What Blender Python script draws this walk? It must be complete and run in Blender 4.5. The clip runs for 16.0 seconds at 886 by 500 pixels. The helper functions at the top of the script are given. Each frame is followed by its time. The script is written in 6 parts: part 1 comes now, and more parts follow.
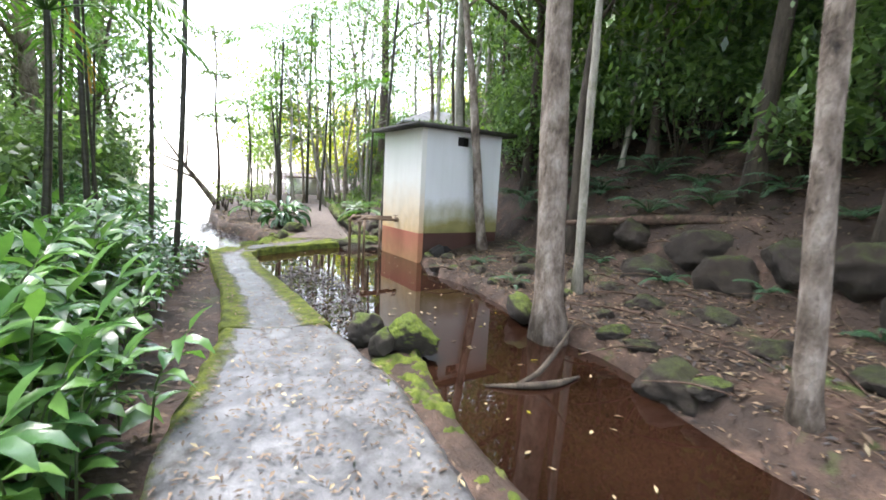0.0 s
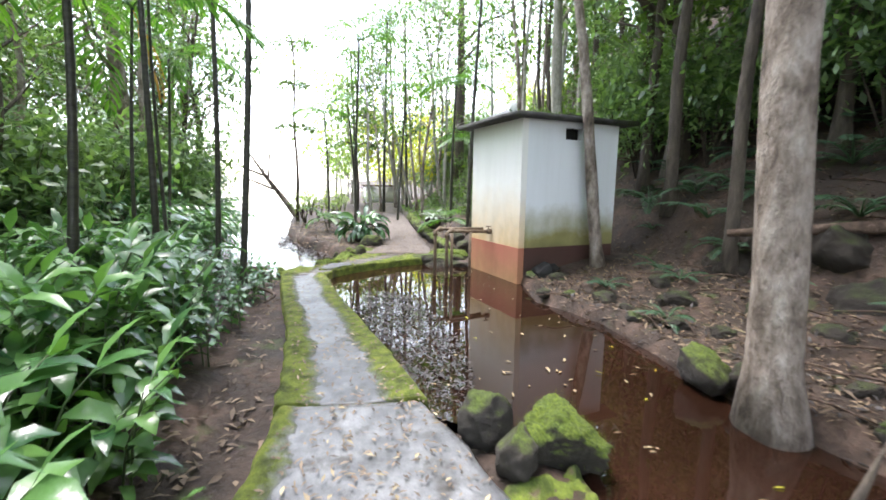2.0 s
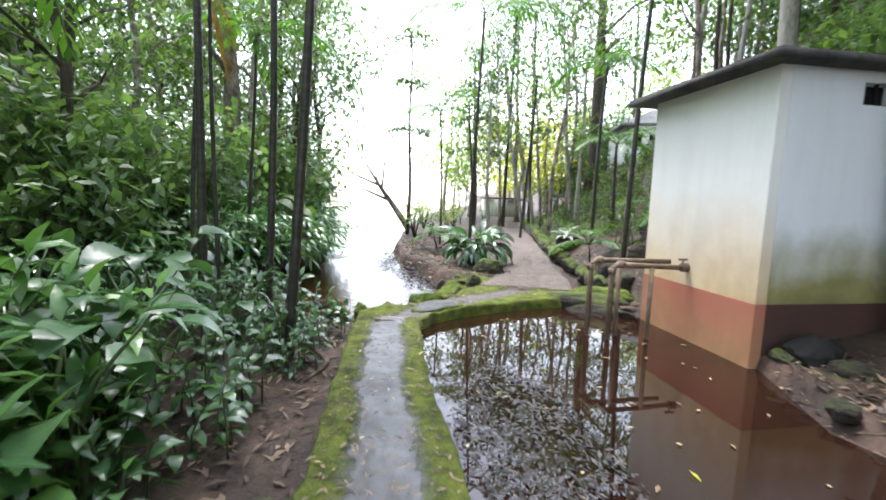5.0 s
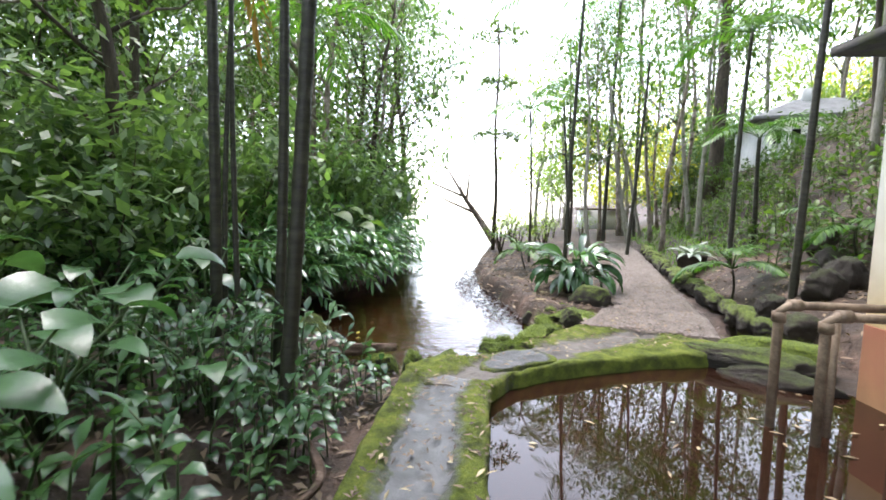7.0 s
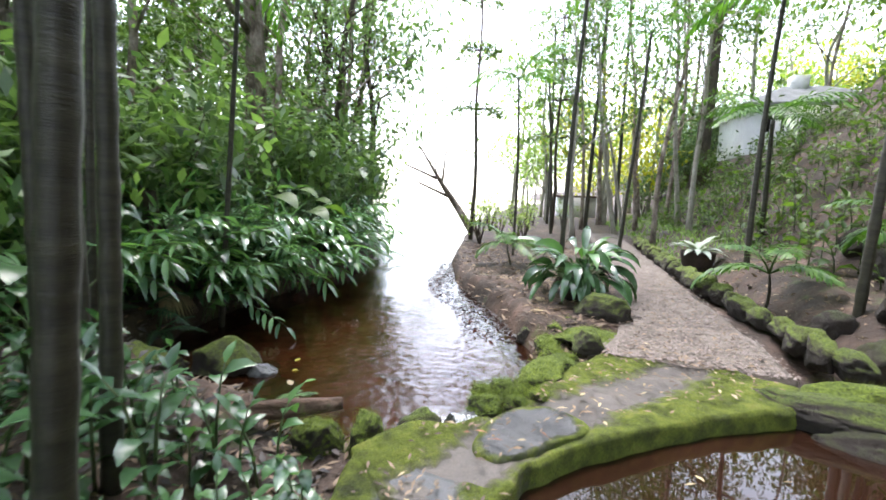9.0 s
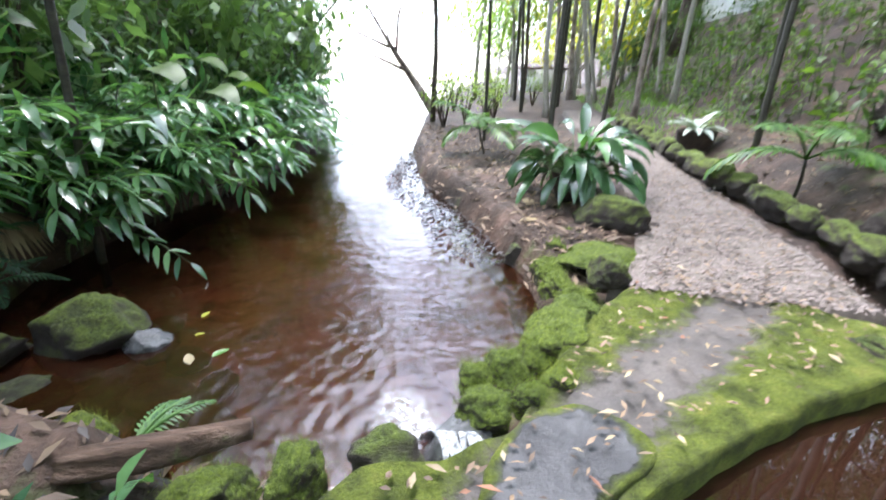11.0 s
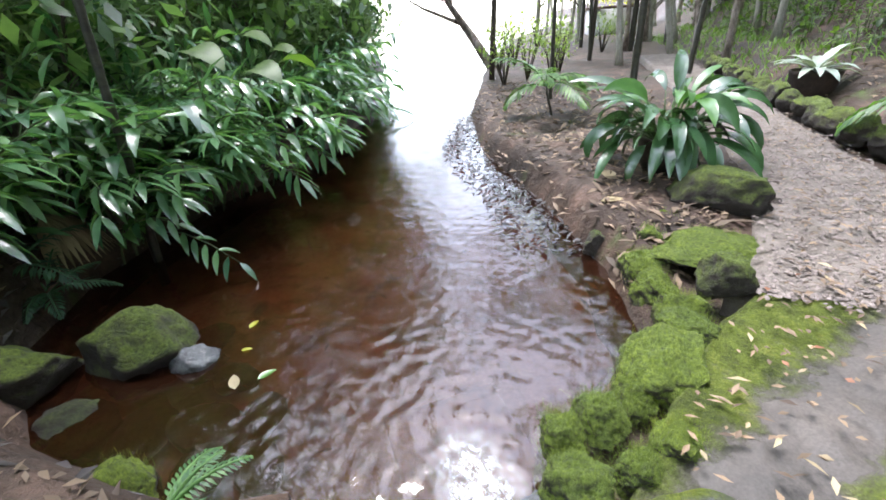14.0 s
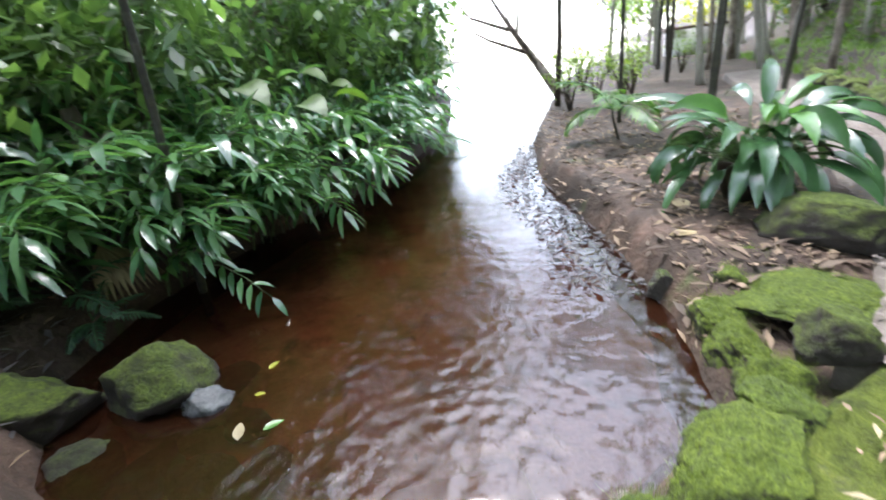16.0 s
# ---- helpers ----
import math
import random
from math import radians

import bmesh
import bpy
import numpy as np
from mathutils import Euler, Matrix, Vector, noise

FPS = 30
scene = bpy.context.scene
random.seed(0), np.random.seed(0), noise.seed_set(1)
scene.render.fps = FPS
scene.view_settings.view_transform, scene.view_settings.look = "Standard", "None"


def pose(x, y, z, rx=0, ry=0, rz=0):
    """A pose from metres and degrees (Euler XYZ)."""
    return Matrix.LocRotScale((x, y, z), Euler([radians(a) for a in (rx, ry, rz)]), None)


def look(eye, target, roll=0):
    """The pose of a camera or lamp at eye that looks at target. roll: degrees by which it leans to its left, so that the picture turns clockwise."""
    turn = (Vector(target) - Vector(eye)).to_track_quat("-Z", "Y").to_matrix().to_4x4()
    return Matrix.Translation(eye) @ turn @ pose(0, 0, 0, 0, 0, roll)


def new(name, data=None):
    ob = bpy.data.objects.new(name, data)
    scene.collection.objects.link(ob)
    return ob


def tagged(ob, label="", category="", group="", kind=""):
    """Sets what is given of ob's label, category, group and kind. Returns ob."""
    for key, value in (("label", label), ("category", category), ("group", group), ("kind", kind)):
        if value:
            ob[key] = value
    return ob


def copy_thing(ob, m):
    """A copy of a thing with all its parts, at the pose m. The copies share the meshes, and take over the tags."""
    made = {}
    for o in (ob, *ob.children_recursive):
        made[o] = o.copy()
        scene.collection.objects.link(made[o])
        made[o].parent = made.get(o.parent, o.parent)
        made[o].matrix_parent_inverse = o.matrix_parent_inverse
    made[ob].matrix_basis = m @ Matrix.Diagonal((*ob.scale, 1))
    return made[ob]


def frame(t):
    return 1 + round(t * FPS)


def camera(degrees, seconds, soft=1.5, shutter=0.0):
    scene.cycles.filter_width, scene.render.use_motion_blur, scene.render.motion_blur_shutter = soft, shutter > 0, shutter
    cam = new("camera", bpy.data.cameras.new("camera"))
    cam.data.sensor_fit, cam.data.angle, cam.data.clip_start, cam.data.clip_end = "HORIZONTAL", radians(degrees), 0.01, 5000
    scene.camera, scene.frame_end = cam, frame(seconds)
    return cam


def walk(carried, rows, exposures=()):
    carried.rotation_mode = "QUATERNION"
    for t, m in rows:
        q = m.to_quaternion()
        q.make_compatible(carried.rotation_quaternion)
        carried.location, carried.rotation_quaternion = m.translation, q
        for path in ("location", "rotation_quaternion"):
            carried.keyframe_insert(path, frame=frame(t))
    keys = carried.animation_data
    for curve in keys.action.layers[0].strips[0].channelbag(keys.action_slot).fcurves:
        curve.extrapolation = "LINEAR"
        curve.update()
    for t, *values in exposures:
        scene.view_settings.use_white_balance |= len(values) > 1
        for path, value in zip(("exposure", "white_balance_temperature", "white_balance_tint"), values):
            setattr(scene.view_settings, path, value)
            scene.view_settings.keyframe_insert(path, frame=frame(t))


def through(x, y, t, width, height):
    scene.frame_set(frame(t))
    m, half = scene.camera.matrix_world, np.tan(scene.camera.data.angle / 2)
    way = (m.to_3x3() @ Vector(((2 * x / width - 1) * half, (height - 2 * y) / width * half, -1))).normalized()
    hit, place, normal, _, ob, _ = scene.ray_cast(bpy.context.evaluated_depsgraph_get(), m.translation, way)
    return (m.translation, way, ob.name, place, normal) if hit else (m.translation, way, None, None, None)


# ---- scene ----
cam = camera(90.7, 16.0, 1.7, 0.4)
PATH = [
    (0, (-0.102, -0.041, 1.525), (0.728, 1.754, 1.228), 3.0),
    (0.5, (-0.083, 0.303, 1.507), (0.696, 2.121, 1.212), 0.8),
    (1, (-0.04, 0.689, 1.505), (0.654, 2.542, 1.213), 1.0),
    (1.5, (0.038, 1.123, 1.525), (0.67, 2.998, 1.235), 0.7),
    (2, (0.039, 1.6, 1.519), (0.558, 3.509, 1.23), 0.8),
    (2.5, (0.092, 2.007, 1.513), (0.597, 3.92, 1.223), 0.8),
    (3, (0.148, 2.488, 1.494), (0.645, 4.405, 1.208), 0.9),
    (3.5, (0.182, 2.925, 1.475), (0.557, 4.869, 1.189), -0.4),
    (4, (0.231, 3.439, 1.446), (0.407, 5.41, 1.152), -0.2),
    (4.4, (0.273, 3.792, 1.408), (0.361, 5.775, 1.161), 2.4),
    (4.5, (0.286, 3.878, 1.405), (0.377, 5.86, 1.154), 2.7),
    (4.7, (0.279, 4.077, 1.403), (0.347, 6.06, 1.156), 2.3),
    (6.8, (0.369, 5.878, 1.358), (-0.045, 7.825, 1.169), 0.9),
    (7, (0.352, 6.01, 1.359), (-0.06, 7.958, 1.171), 0.8),
    (7.5, (0.264, 6.389, 1.359), (-0.153, 8.334, 1.155), 1.4),
    (8, (0.199, 6.748, 1.331), (-0.21, 8.691, 1.096), 2.3),
    (8.2, (0.161, 6.897, 1.341), (-0.237, 8.841, 1.099), 2.3),
    (10.3, (-0.111, 8.354, 1.357), (-0.122, 10.317, 0.976), 3.0),
    (10.5, (-0.132, 8.481, 1.348), (-0.118, 10.425, 0.877), 3.3),
    (11.5, (-0.199, 8.995, 1.224), (-0.403, 10.711, 0.217), -1.5),
    (12, (-0.245, 9.21, 1.204), (-0.462, 10.824, 0.043), -1.7),
    (12.5, (-0.264, 9.277, 1.241), (-0.487, 10.851, 0.027), -2.4),
    (13, (-0.258, 9.294, 1.282), (-0.506, 10.878, 0.087), -2.6),
    (13.5, (-0.236, 9.268, 1.325), (-0.568, 11.001, 0.385), -3.8),
    (14, (-0.239, 9.258, 1.324), (-0.592, 10.997, 0.401), -4.0),
    (14.5, (-0.241, 9.259, 1.318), (-0.622, 11.002, 0.415), -4.6),
    (15, (-0.25, 9.299, 1.308), (-0.647, 11.045, 0.418), -5.3),
    (15.5, (-0.237, 9.411, 1.264), (-0.632, 11.161, 0.379), -5.8),
    (16, (-0.086, 9.586, 1.234), (-0.754, 11.304, 0.456), -7.4),
]
walk(cam, [(t, look(eye, target, roll)) for t, eye, target, roll in PATH],
     [(0, 3.18, 6550, 14), (3.6, 3.2, 6500, 12), (4.5, 3.0, 6400, 13), (6.8, 2.98, 6550, 14), (8.2, 3.03, 6550, 14), (10.5, 3.18, 6250, 15), (11.2, 3.33, 6100, 15), (13, 3.35, 6000, 16), (14, 3.13, 6250, 14), (16, 3.2, 6200, 12)])

# ---- light ----
world = bpy.data.worlds.new("sky")
scene.world = world
world.use_nodes = True
wn, wl = world.node_tree.nodes, world.node_tree.links
sky = wn.new("ShaderNodeTexSky")
sky.sky_type, sky.sun_disc = "NISHITA", False
sky.sun_elevation, sky.sun_rotation = radians(70), radians(-30)
sky.dust_density, sky.air_density = 1.2, 1.0
pale = wn.new("ShaderNodeHueSaturation")
pale.inputs["Saturation"].default_value = 0.5
wl.new(sky.outputs[0], pale.inputs["Color"])
wl.new(pale.outputs[0], wn["Background"].inputs["Color"])
wn["Background"].inputs["Strength"].default_value = 0.15
sun = new("sun", bpy.data.lights.new("sun", "SUN"))
sun.data.energy, sun.data.angle, sun.data.color = 0.75, radians(20), (1.0, 0.99, 0.97)
sun.matrix_world = look((-2.6, 4.2, 14), (0, 0, 0))

# ---- materials ----
def nodes_of(name):
    m = bpy.data.materials.new(name)
    m.use_nodes = True
    return m, m.node_tree.nodes, m.node_tree.links, m.node_tree.nodes["Principled BSDF"]


def noise_tex(n, l, scale, detail=6, rough=0.6, stretch=None, coord="Object"):
    tc = n.new("ShaderNodeTexCoord")
    t = n.new("ShaderNodeTexNoise")
    t.inputs["Scale"].default_value, t.inputs["Detail"].default_value, t.inputs["Roughness"].default_value = scale, detail, rough
    if stretch:
        mp = n.new("ShaderNodeMapping")
        mp.inputs["Scale"].default_value = stretch
        l.new(tc.outputs[coord], mp.inputs[0])
        l.new(mp.outputs[0], t.inputs["Vector"])
    else:
        l.new(tc.outputs[coord], t.inputs["Vector"])
    return t.outputs["Fac"]


def ramp(n, l, fac, stops):
    r = n.new("ShaderNodeValToRGB")
    while len(r.color_ramp.elements) < len(stops):
        r.color_ramp.elements.new(0.5)
    for e, (p, c) in zip(r.color_ramp.elements, stops):
        e.position, e.color = p, (*c, 1)
    l.new(fac, r.inputs[0])
    return r.outputs[0]


def mix(n, l, fac, a, b, mode="MIX"):
    m = n.new("ShaderNodeMix")
    m.data_type, m.blend_type = "RGBA", mode
    for sock, v in ((m.inputs[0], fac), (m.inputs[6], a), (m.inputs[7], b)):
        if hasattr(v, "links"):
            l.new(v, sock)
        else:
            sock.default_value = v if isinstance(v, float) else (*v, 1)
    return m.outputs[2]


def bump(n, l, fac, strength, dist, after=None):
    b = n.new("ShaderNodeBump")
    b.inputs["Strength"].default_value, b.inputs["Distance"].default_value = strength, dist
    l.new(fac, b.inputs["Height"])
    if after:
        l.new(after, b.inputs["Normal"])
    return b.outputs[0]


def surface(name, stops, scale, rough=0.8, fine=60, bumps=(0.6, 0.02), stretch=None, spec=0.4, spots=None, metal=0.0):
    """A rough natural surface: broad colour patches, fine grain and relief."""
    m, n, l, p = nodes_of(name)
    broad = noise_tex(n, l, scale, 7, 0.65, stretch)
    grain = noise_tex(n, l, fine, 4, 0.7, stretch)
    c = ramp(n, l, broad, stops)
    c = mix(n, l, 0.55, c, ramp(n, l, grain, [(0.3, (0.35, 0.35, 0.35)), (0.7, (1.25, 1.25, 1.25))]), "MULTIPLY")
    if spots:
        colour, size, low, high = spots
        s = noise_tex(n, l, size, 5, 0.6)
        f = ramp(n, l, s, [(low, (0, 0, 0)), (high, (1, 1, 1))])
        c = mix(n, l, f, c, colour)
    l.new(c, p.inputs["Base Color"])
    p.inputs["Roughness"].default_value, p.inputs["Metallic"].default_value = rough, metal
    p.inputs["Specular IOR Level"].default_value = spec
    l.new(bump(n, l, grain, bumps[0] * 0.6, bumps[1] * 0.4, bump(n, l, broad, bumps[0], bumps[1])), p.inputs["Normal"])
    return m


def leafy(name, dark, light, rough=0.35, through=0.25, spec=0.5):
    """Leaves: each leaf its own green between two, a little light passing through."""
    m, n, l, p = nodes_of(name)
    g, o = n.new("ShaderNodeNewGeometry"), n.new("ShaderNodeObjectInfo")
    c = mix(n, l, g.outputs["Random Per Island"], dark, light)
    v = noise_tex(n, l, 9, 4)
    c = mix(n, l, 0.5, c, ramp(n, l, v, [(0.3, (0.55, 0.6, 0.5)), (0.7, (1.25, 1.2, 1.1))]), "MULTIPLY")
    c = mix(n, l, 0.35, c, ramp(n, l, o.outputs["Random"], [(0.0, (0.6, 0.7, 0.7)), (1.0, (1.3, 1.25, 0.9))]), "MULTIPLY")
    l.new(c, p.inputs["Base Color"])
    p.inputs["Roughness"].default_value, p.inputs["Specular IOR Level"].default_value = rough, spec
    l.new(bump(n, l, noise_tex(n, l, 45, 3, 0.6, (1, 1, 1)), 0.25, 0.01), p.inputs["Normal"])
    t, s = n.new("ShaderNodeBsdfTranslucent"), n.new("ShaderNodeMixShader")
    l.new(mix(n, l, 1.0, c, (1.5, 1.7, 0.7), "MULTIPLY"), t.inputs["Color"])
    s.inputs[0].default_value = through
    l.new(p.outputs[0], s.inputs[1]), l.new(t.outputs[0], s.inputs[2])
    l.new(s.outputs[0], n["Material Output"].inputs["Surface"])
    return m


def mossy(name, stone, moss, low=0.25, high=0.75, scale=6):
    """Stone with moss on what faces up."""
    m, n, l, p = nodes_of(name)
    g, sep = n.new("ShaderNodeNewGeometry"), n.new("ShaderNodeSeparateXYZ")
    l.new(g.outputs["Normal"], sep.inputs[0])
    patch, grain = noise_tex(n, l, scale, 6), noise_tex(n, l, 55, 5, 0.75)
    add = n.new("ShaderNodeMath")
    add.operation = "MULTIPLY_ADD"
    l.new(patch, add.inputs[0])
    add.inputs[1].default_value = 1.5
    l.new(sep.outputs["Z"], add.inputs[2])
    sub = n.new("ShaderNodeMath")
    sub.operation = "MULTIPLY"
    sub.inputs[1].default_value = 0.5
    l.new(add.outputs[0], sub.inputs[0])
    f = ramp(n, l, sub.outputs[0], [(low, (0, 0, 0)), (high, (1, 1, 1))])
    a = ramp(n, l, patch, [(0.3, tuple(v * 0.5 for v in stone)), (0.7, stone)])
    b = ramp(n, l, grain, [(0.3, tuple(v * 0.28 for v in moss)), (0.5, moss), (0.72, tuple(v * 1.55 for v in moss))])
    tone = noise_tex(n, l, 14, 4)
    b = mix(n, l, 0.6, b, ramp(n, l, tone, [(0.32, (0.45, 0.5, 0.5)), (0.68, (1.35, 1.25, 0.9))]), "MULTIPLY")
    o = n.new("ShaderNodeObjectInfo")
    c = mix(n, l, f, a, b)
    c = mix(n, l, 0.4, c, ramp(n, l, o.outputs["Random"], [(0.0, (0.6, 0.65, 0.7)), (1.0, (1.25, 1.2, 1.0))]), "MULTIPLY")
    l.new(c, p.inputs["Base Color"])
    p.inputs["Roughness"].default_value = 0.85
    l.new(bump(n, l, grain, 1.0, 0.04, bump(n, l, patch, 0.7, 0.06)), p.inputs["Normal"])
    return m


def water_mat(name, murk, ripples, chop):
    m, n, l, p = nodes_of(name)
    c = ramp(n, l, noise_tex(n, l, 0.9, 5), [(0.35, tuple(v * 0.55 for v in murk)), (0.65, murk)])
    l.new(c, p.inputs["Base Color"])
    p.inputs["Roughness"].default_value, p.inputs["IOR"].default_value, p.inputs["Specular IOR Level"].default_value = 0.02, 1.36, 0.9
    a = noise_tex(n, l, ripples, 3, 0.5, (1, 0.7, 1))
    b = noise_tex(n, l, ripples * 4, 2, 0.5)
    top = bump(n, l, b, chop, 0.004, bump(n, l, a, chop, 0.02))
    l.new(top, p.inputs["Normal"])
    return m


def foam_mat(name):
    """White churned water, thinning out to clear water at its rim."""
    m, n, l, p = nodes_of(name)
    tc, size = n.new("ShaderNodeTexCoord"), n.new("ShaderNodeVectorMath")
    size.operation = "LENGTH"
    l.new(tc.outputs["Object"], size.inputs[0])
    rim = ramp(n, l, size.outputs["Value"], [(0.02, (1, 1, 1)), (0.25, (0, 0, 0))])
    cut = n.new("ShaderNodeMath")
    cut.operation = "MULTIPLY"
    l.new(rim, cut.inputs[0]), l.new(ramp(n, l, noise_tex(n, l, 26, 5, 0.7), [(0.4, (0.05, 0.05, 0.05)), (0.66, (0.9, 0.9, 0.9))]), cut.inputs[1])
    l.new(cut.outputs[0], p.inputs["Alpha"])
    p.inputs["Base Color"].default_value, p.inputs["Roughness"].default_value = (0.78, 0.81, 0.85, 1), 0.25
    l.new(bump(n, l, noise_tex(n, l, 40, 4), 0.8, 0.02), p.inputs["Normal"])
    return m


def clear_water(name, tint, murk):
    """Shallow clear water: it mirrors by the angle, and lets the bed show through tea-brown."""
    m, n, l, p = nodes_of(name)
    top = bump(n, l, noise_tex(n, l, 24, 3, 0.6, (1, 0.5, 1)), 0.5, 0.004)
    fr = n.new("ShaderNodeFresnel")
    fr.inputs["IOR"].default_value = 1.75
    l.new(top, fr.inputs["Normal"])
    gloss, clear_, mud = n.new("ShaderNodeBsdfGlossy"), n.new("ShaderNodeBsdfTransparent"), n.new("ShaderNodeBsdfDiffuse")
    under, out = n.new("ShaderNodeMixShader"), n.new("ShaderNodeMixShader")
    gloss.inputs["Roughness"].default_value = 0.025
    l.new(top, gloss.inputs["Normal"])
    clear_.inputs["Color"].default_value, mud.inputs["Color"].default_value = (*tint, 1), (*murk, 1)
    under.inputs[0].default_value = 0.3
    l.new(clear_.outputs[0], under.inputs[1]), l.new(mud.outputs[0], under.inputs[2])
    l.new(fr.outputs[0], out.inputs[0]), l.new(under.outputs[0], out.inputs[1]), l.new(gloss.outputs[0], out.inputs[2])
    l.new(out.outputs[0], n["Material Output"].inputs["Surface"])
    return m


def moss_over(name, stops, scale, rough, fine, bumps, spots=None):
    """A slab's surface with a film of moss where the slab carries it, breaking up at its rim."""
    m = surface(name, stops, scale, rough, fine, bumps, spots=spots)
    n, l = m.node_tree.nodes, m.node_tree.links
    p = n["Principled BSDF"]
    base, under = p.inputs["Base Color"].links[0].from_socket, p.inputs["Normal"].links[0].from_socket
    at = n.new("ShaderNodeAttribute")
    at.attribute_name = "moss"
    add = n.new("ShaderNodeMath")
    add.operation = "ADD"
    l.new(at.outputs["Fac"], add.inputs[0]), l.new(noise_tex(n, l, 16, 6, 0.7), add.inputs[1])
    wide = n.new("ShaderNodeMapRange")
    wide.inputs[1].default_value, wide.inputs[2].default_value = 0.86, 1.3
    l.new(add.outputs[0], wide.inputs[0])
    grain, tone = noise_tex(n, l, 85, 5, 0.75), noise_tex(n, l, 6, 6, 0.65)
    c = ramp(n, l, tone, [(0.3, (0.045, 0.055, 0.014)), (0.42, (0.085, 0.11, 0.016)), (0.56, (0.16, 0.2, 0.026)), (0.68, (0.22, 0.235, 0.045)), (0.78, (0.13, 0.1, 0.055))])
    c = mix(n, l, 0.75, c, ramp(n, l, grain, [(0.3, (0.3, 0.32, 0.3)), (0.7, (1.4, 1.4, 1.3))]), "MULTIPLY")
    l.new(mix(n, l, wide.outputs[0], base, c), p.inputs["Base Color"])
    h = n.new("ShaderNodeMath")
    h.operation = "MULTIPLY"
    l.new(wide.outputs[0], h.inputs[0]), l.new(grain, h.inputs[1])
    l.new(bump(n, l, h.outputs[0], 1.0, 0.03, under), p.inputs["Normal"])
    r = n.new("ShaderNodeMapRange")
    r.inputs[3].default_value, r.inputs[4].default_value = rough, 0.95
    l.new(wide.outputs[0], r.inputs[0]), l.new(r.outputs[0], p.inputs["Roughness"])
    return m


CONCRETE = moss_over("weathered_concrete", [(0.32, (0.05, 0.05, 0.053)), (0.5, (0.12, 0.12, 0.124)), (0.7, (0.22, 0.22, 0.225))], 3.2, 0.42, 90, (0.5, 0.012), ((0.035, 0.029, 0.024), 4, 0.54, 0.68))
MOSS = surface("moss", [(0.3, (0.026, 0.038, 0.009)), (0.44, (0.075, 0.105, 0.015)), (0.58, (0.145, 0.185, 0.024)), (0.74, (0.22, 0.24, 0.05))], 7, 0.95, 75, (1.0, 0.05), spots=((0.11, 0.085, 0.05), 11, 0.55, 0.7))
DAMCON = moss_over("sandy_dam_concrete", [(0.3, (0.06, 0.054, 0.05)), (0.5, (0.09, 0.077, 0.069)), (0.75, (0.15, 0.126, 0.11))], 2.4, 0.65, 80, (0.6, 0.015))
GRAVEL = surface("gravel_bed", [(0.3, (0.1, 0.08, 0.065)), (0.7, (0.25, 0.215, 0.19))], 4, 0.9, 120, (0.9, 0.02))
PEBBLE = surface("pebbles", [(0.3, (0.09, 0.073, 0.064)), (0.7, (0.3, 0.25, 0.225))], 30, 0.85, 150, (0.4, 0.004))
SOIL = surface("forest_soil", [(0.3, (0.016, 0.01, 0.007)), (0.52, (0.05, 0.03, 0.02)), (0.74, (0.155, 0.095, 0.069))], 1.7, 0.75, 24, (1.0, 0.08), spots=((0.05, 0.075, 0.015), 2.1, 0.6, 0.72))
POOL = water_mat("muddy_pool_water", (0.022, 0.0095, 0.0055), 1.5, 0.05)
STREAM = clear_water("tea_brown_stream_water", (0.44, 0.25, 0.17), (0.04, 0.015, 0.007))
BED = surface("sandy_stream_bed", [(0.3, (0.1, 0.06, 0.04)), (0.5, (0.24, 0.15, 0.095)), (0.7, (0.36, 0.25, 0.17))], 2.2, 0.9, 45, (0.8, 0.02), spots=((0.06, 0.04, 0.028), 3.5, 0.55, 0.7))
LANE = moss_over("damp_grey_flagstone", [(0.3, (0.022, 0.022, 0.024)), (0.55, (0.048, 0.048, 0.051)), (0.75, (0.09, 0.09, 0.095))], 5, 0.45, 95, (0.8, 0.02))
CHURN = foam_mat("churned_white_water")
FOAM = surface("falling_water", [(0.35, (0.1, 0.11, 0.12)), (0.7, (0.75, 0.78, 0.8))], 12, 0.15, 60, (1.0, 0.02), (3, 3, 0.6), spec=0.8)
WETCON = moss_over("damp_concrete", [(0.3, (0.04, 0.04, 0.042)), (0.55, (0.08, 0.08, 0.083)), (0.75, (0.15, 0.15, 0.154))], 2.6, 0.4, 90, (0.5, 0.012), ((0.04, 0.035, 0.025), 7, 0.57, 0.7))
BARK = surface("grey_brown_bark", [(0.3, (0.05, 0.038, 0.03)), (0.42, (0.17, 0.13, 0.1)), (0.55, (0.33, 0.27, 0.225)), (0.72, (0.48, 0.42, 0.365))], 3.2, 0.85, 15, (1.0, 0.1), (1.9, 1.9, 0.9), spots=((0.07, 0.07, 0.035), 2.2, 0.6, 0.75))
BARK_DARK = surface("dark_bark", [(0.3, (0.035, 0.026, 0.02)), (0.7, (0.12, 0.095, 0.07))], 5, 0.85, 28, (1.0, 0.05), (1.6, 1.6, 0.35))
BARK_PALE = surface("pale_bark", [(0.3, (0.22, 0.2, 0.16)), (0.7, (0.45, 0.42, 0.36))], 5, 0.85, 28, (0.8, 0.03), (1.6, 1.6, 0.35), spots=((0.1, 0.12, 0.05), 3, 0.55, 0.7))
CANE = surface("dark_palm_stem", [(0.3, (0.014, 0.012, 0.009)), (0.7, (0.06, 0.055, 0.035))], 3, 0.45, 40, (0.5, 0.02), (1, 1, 6))
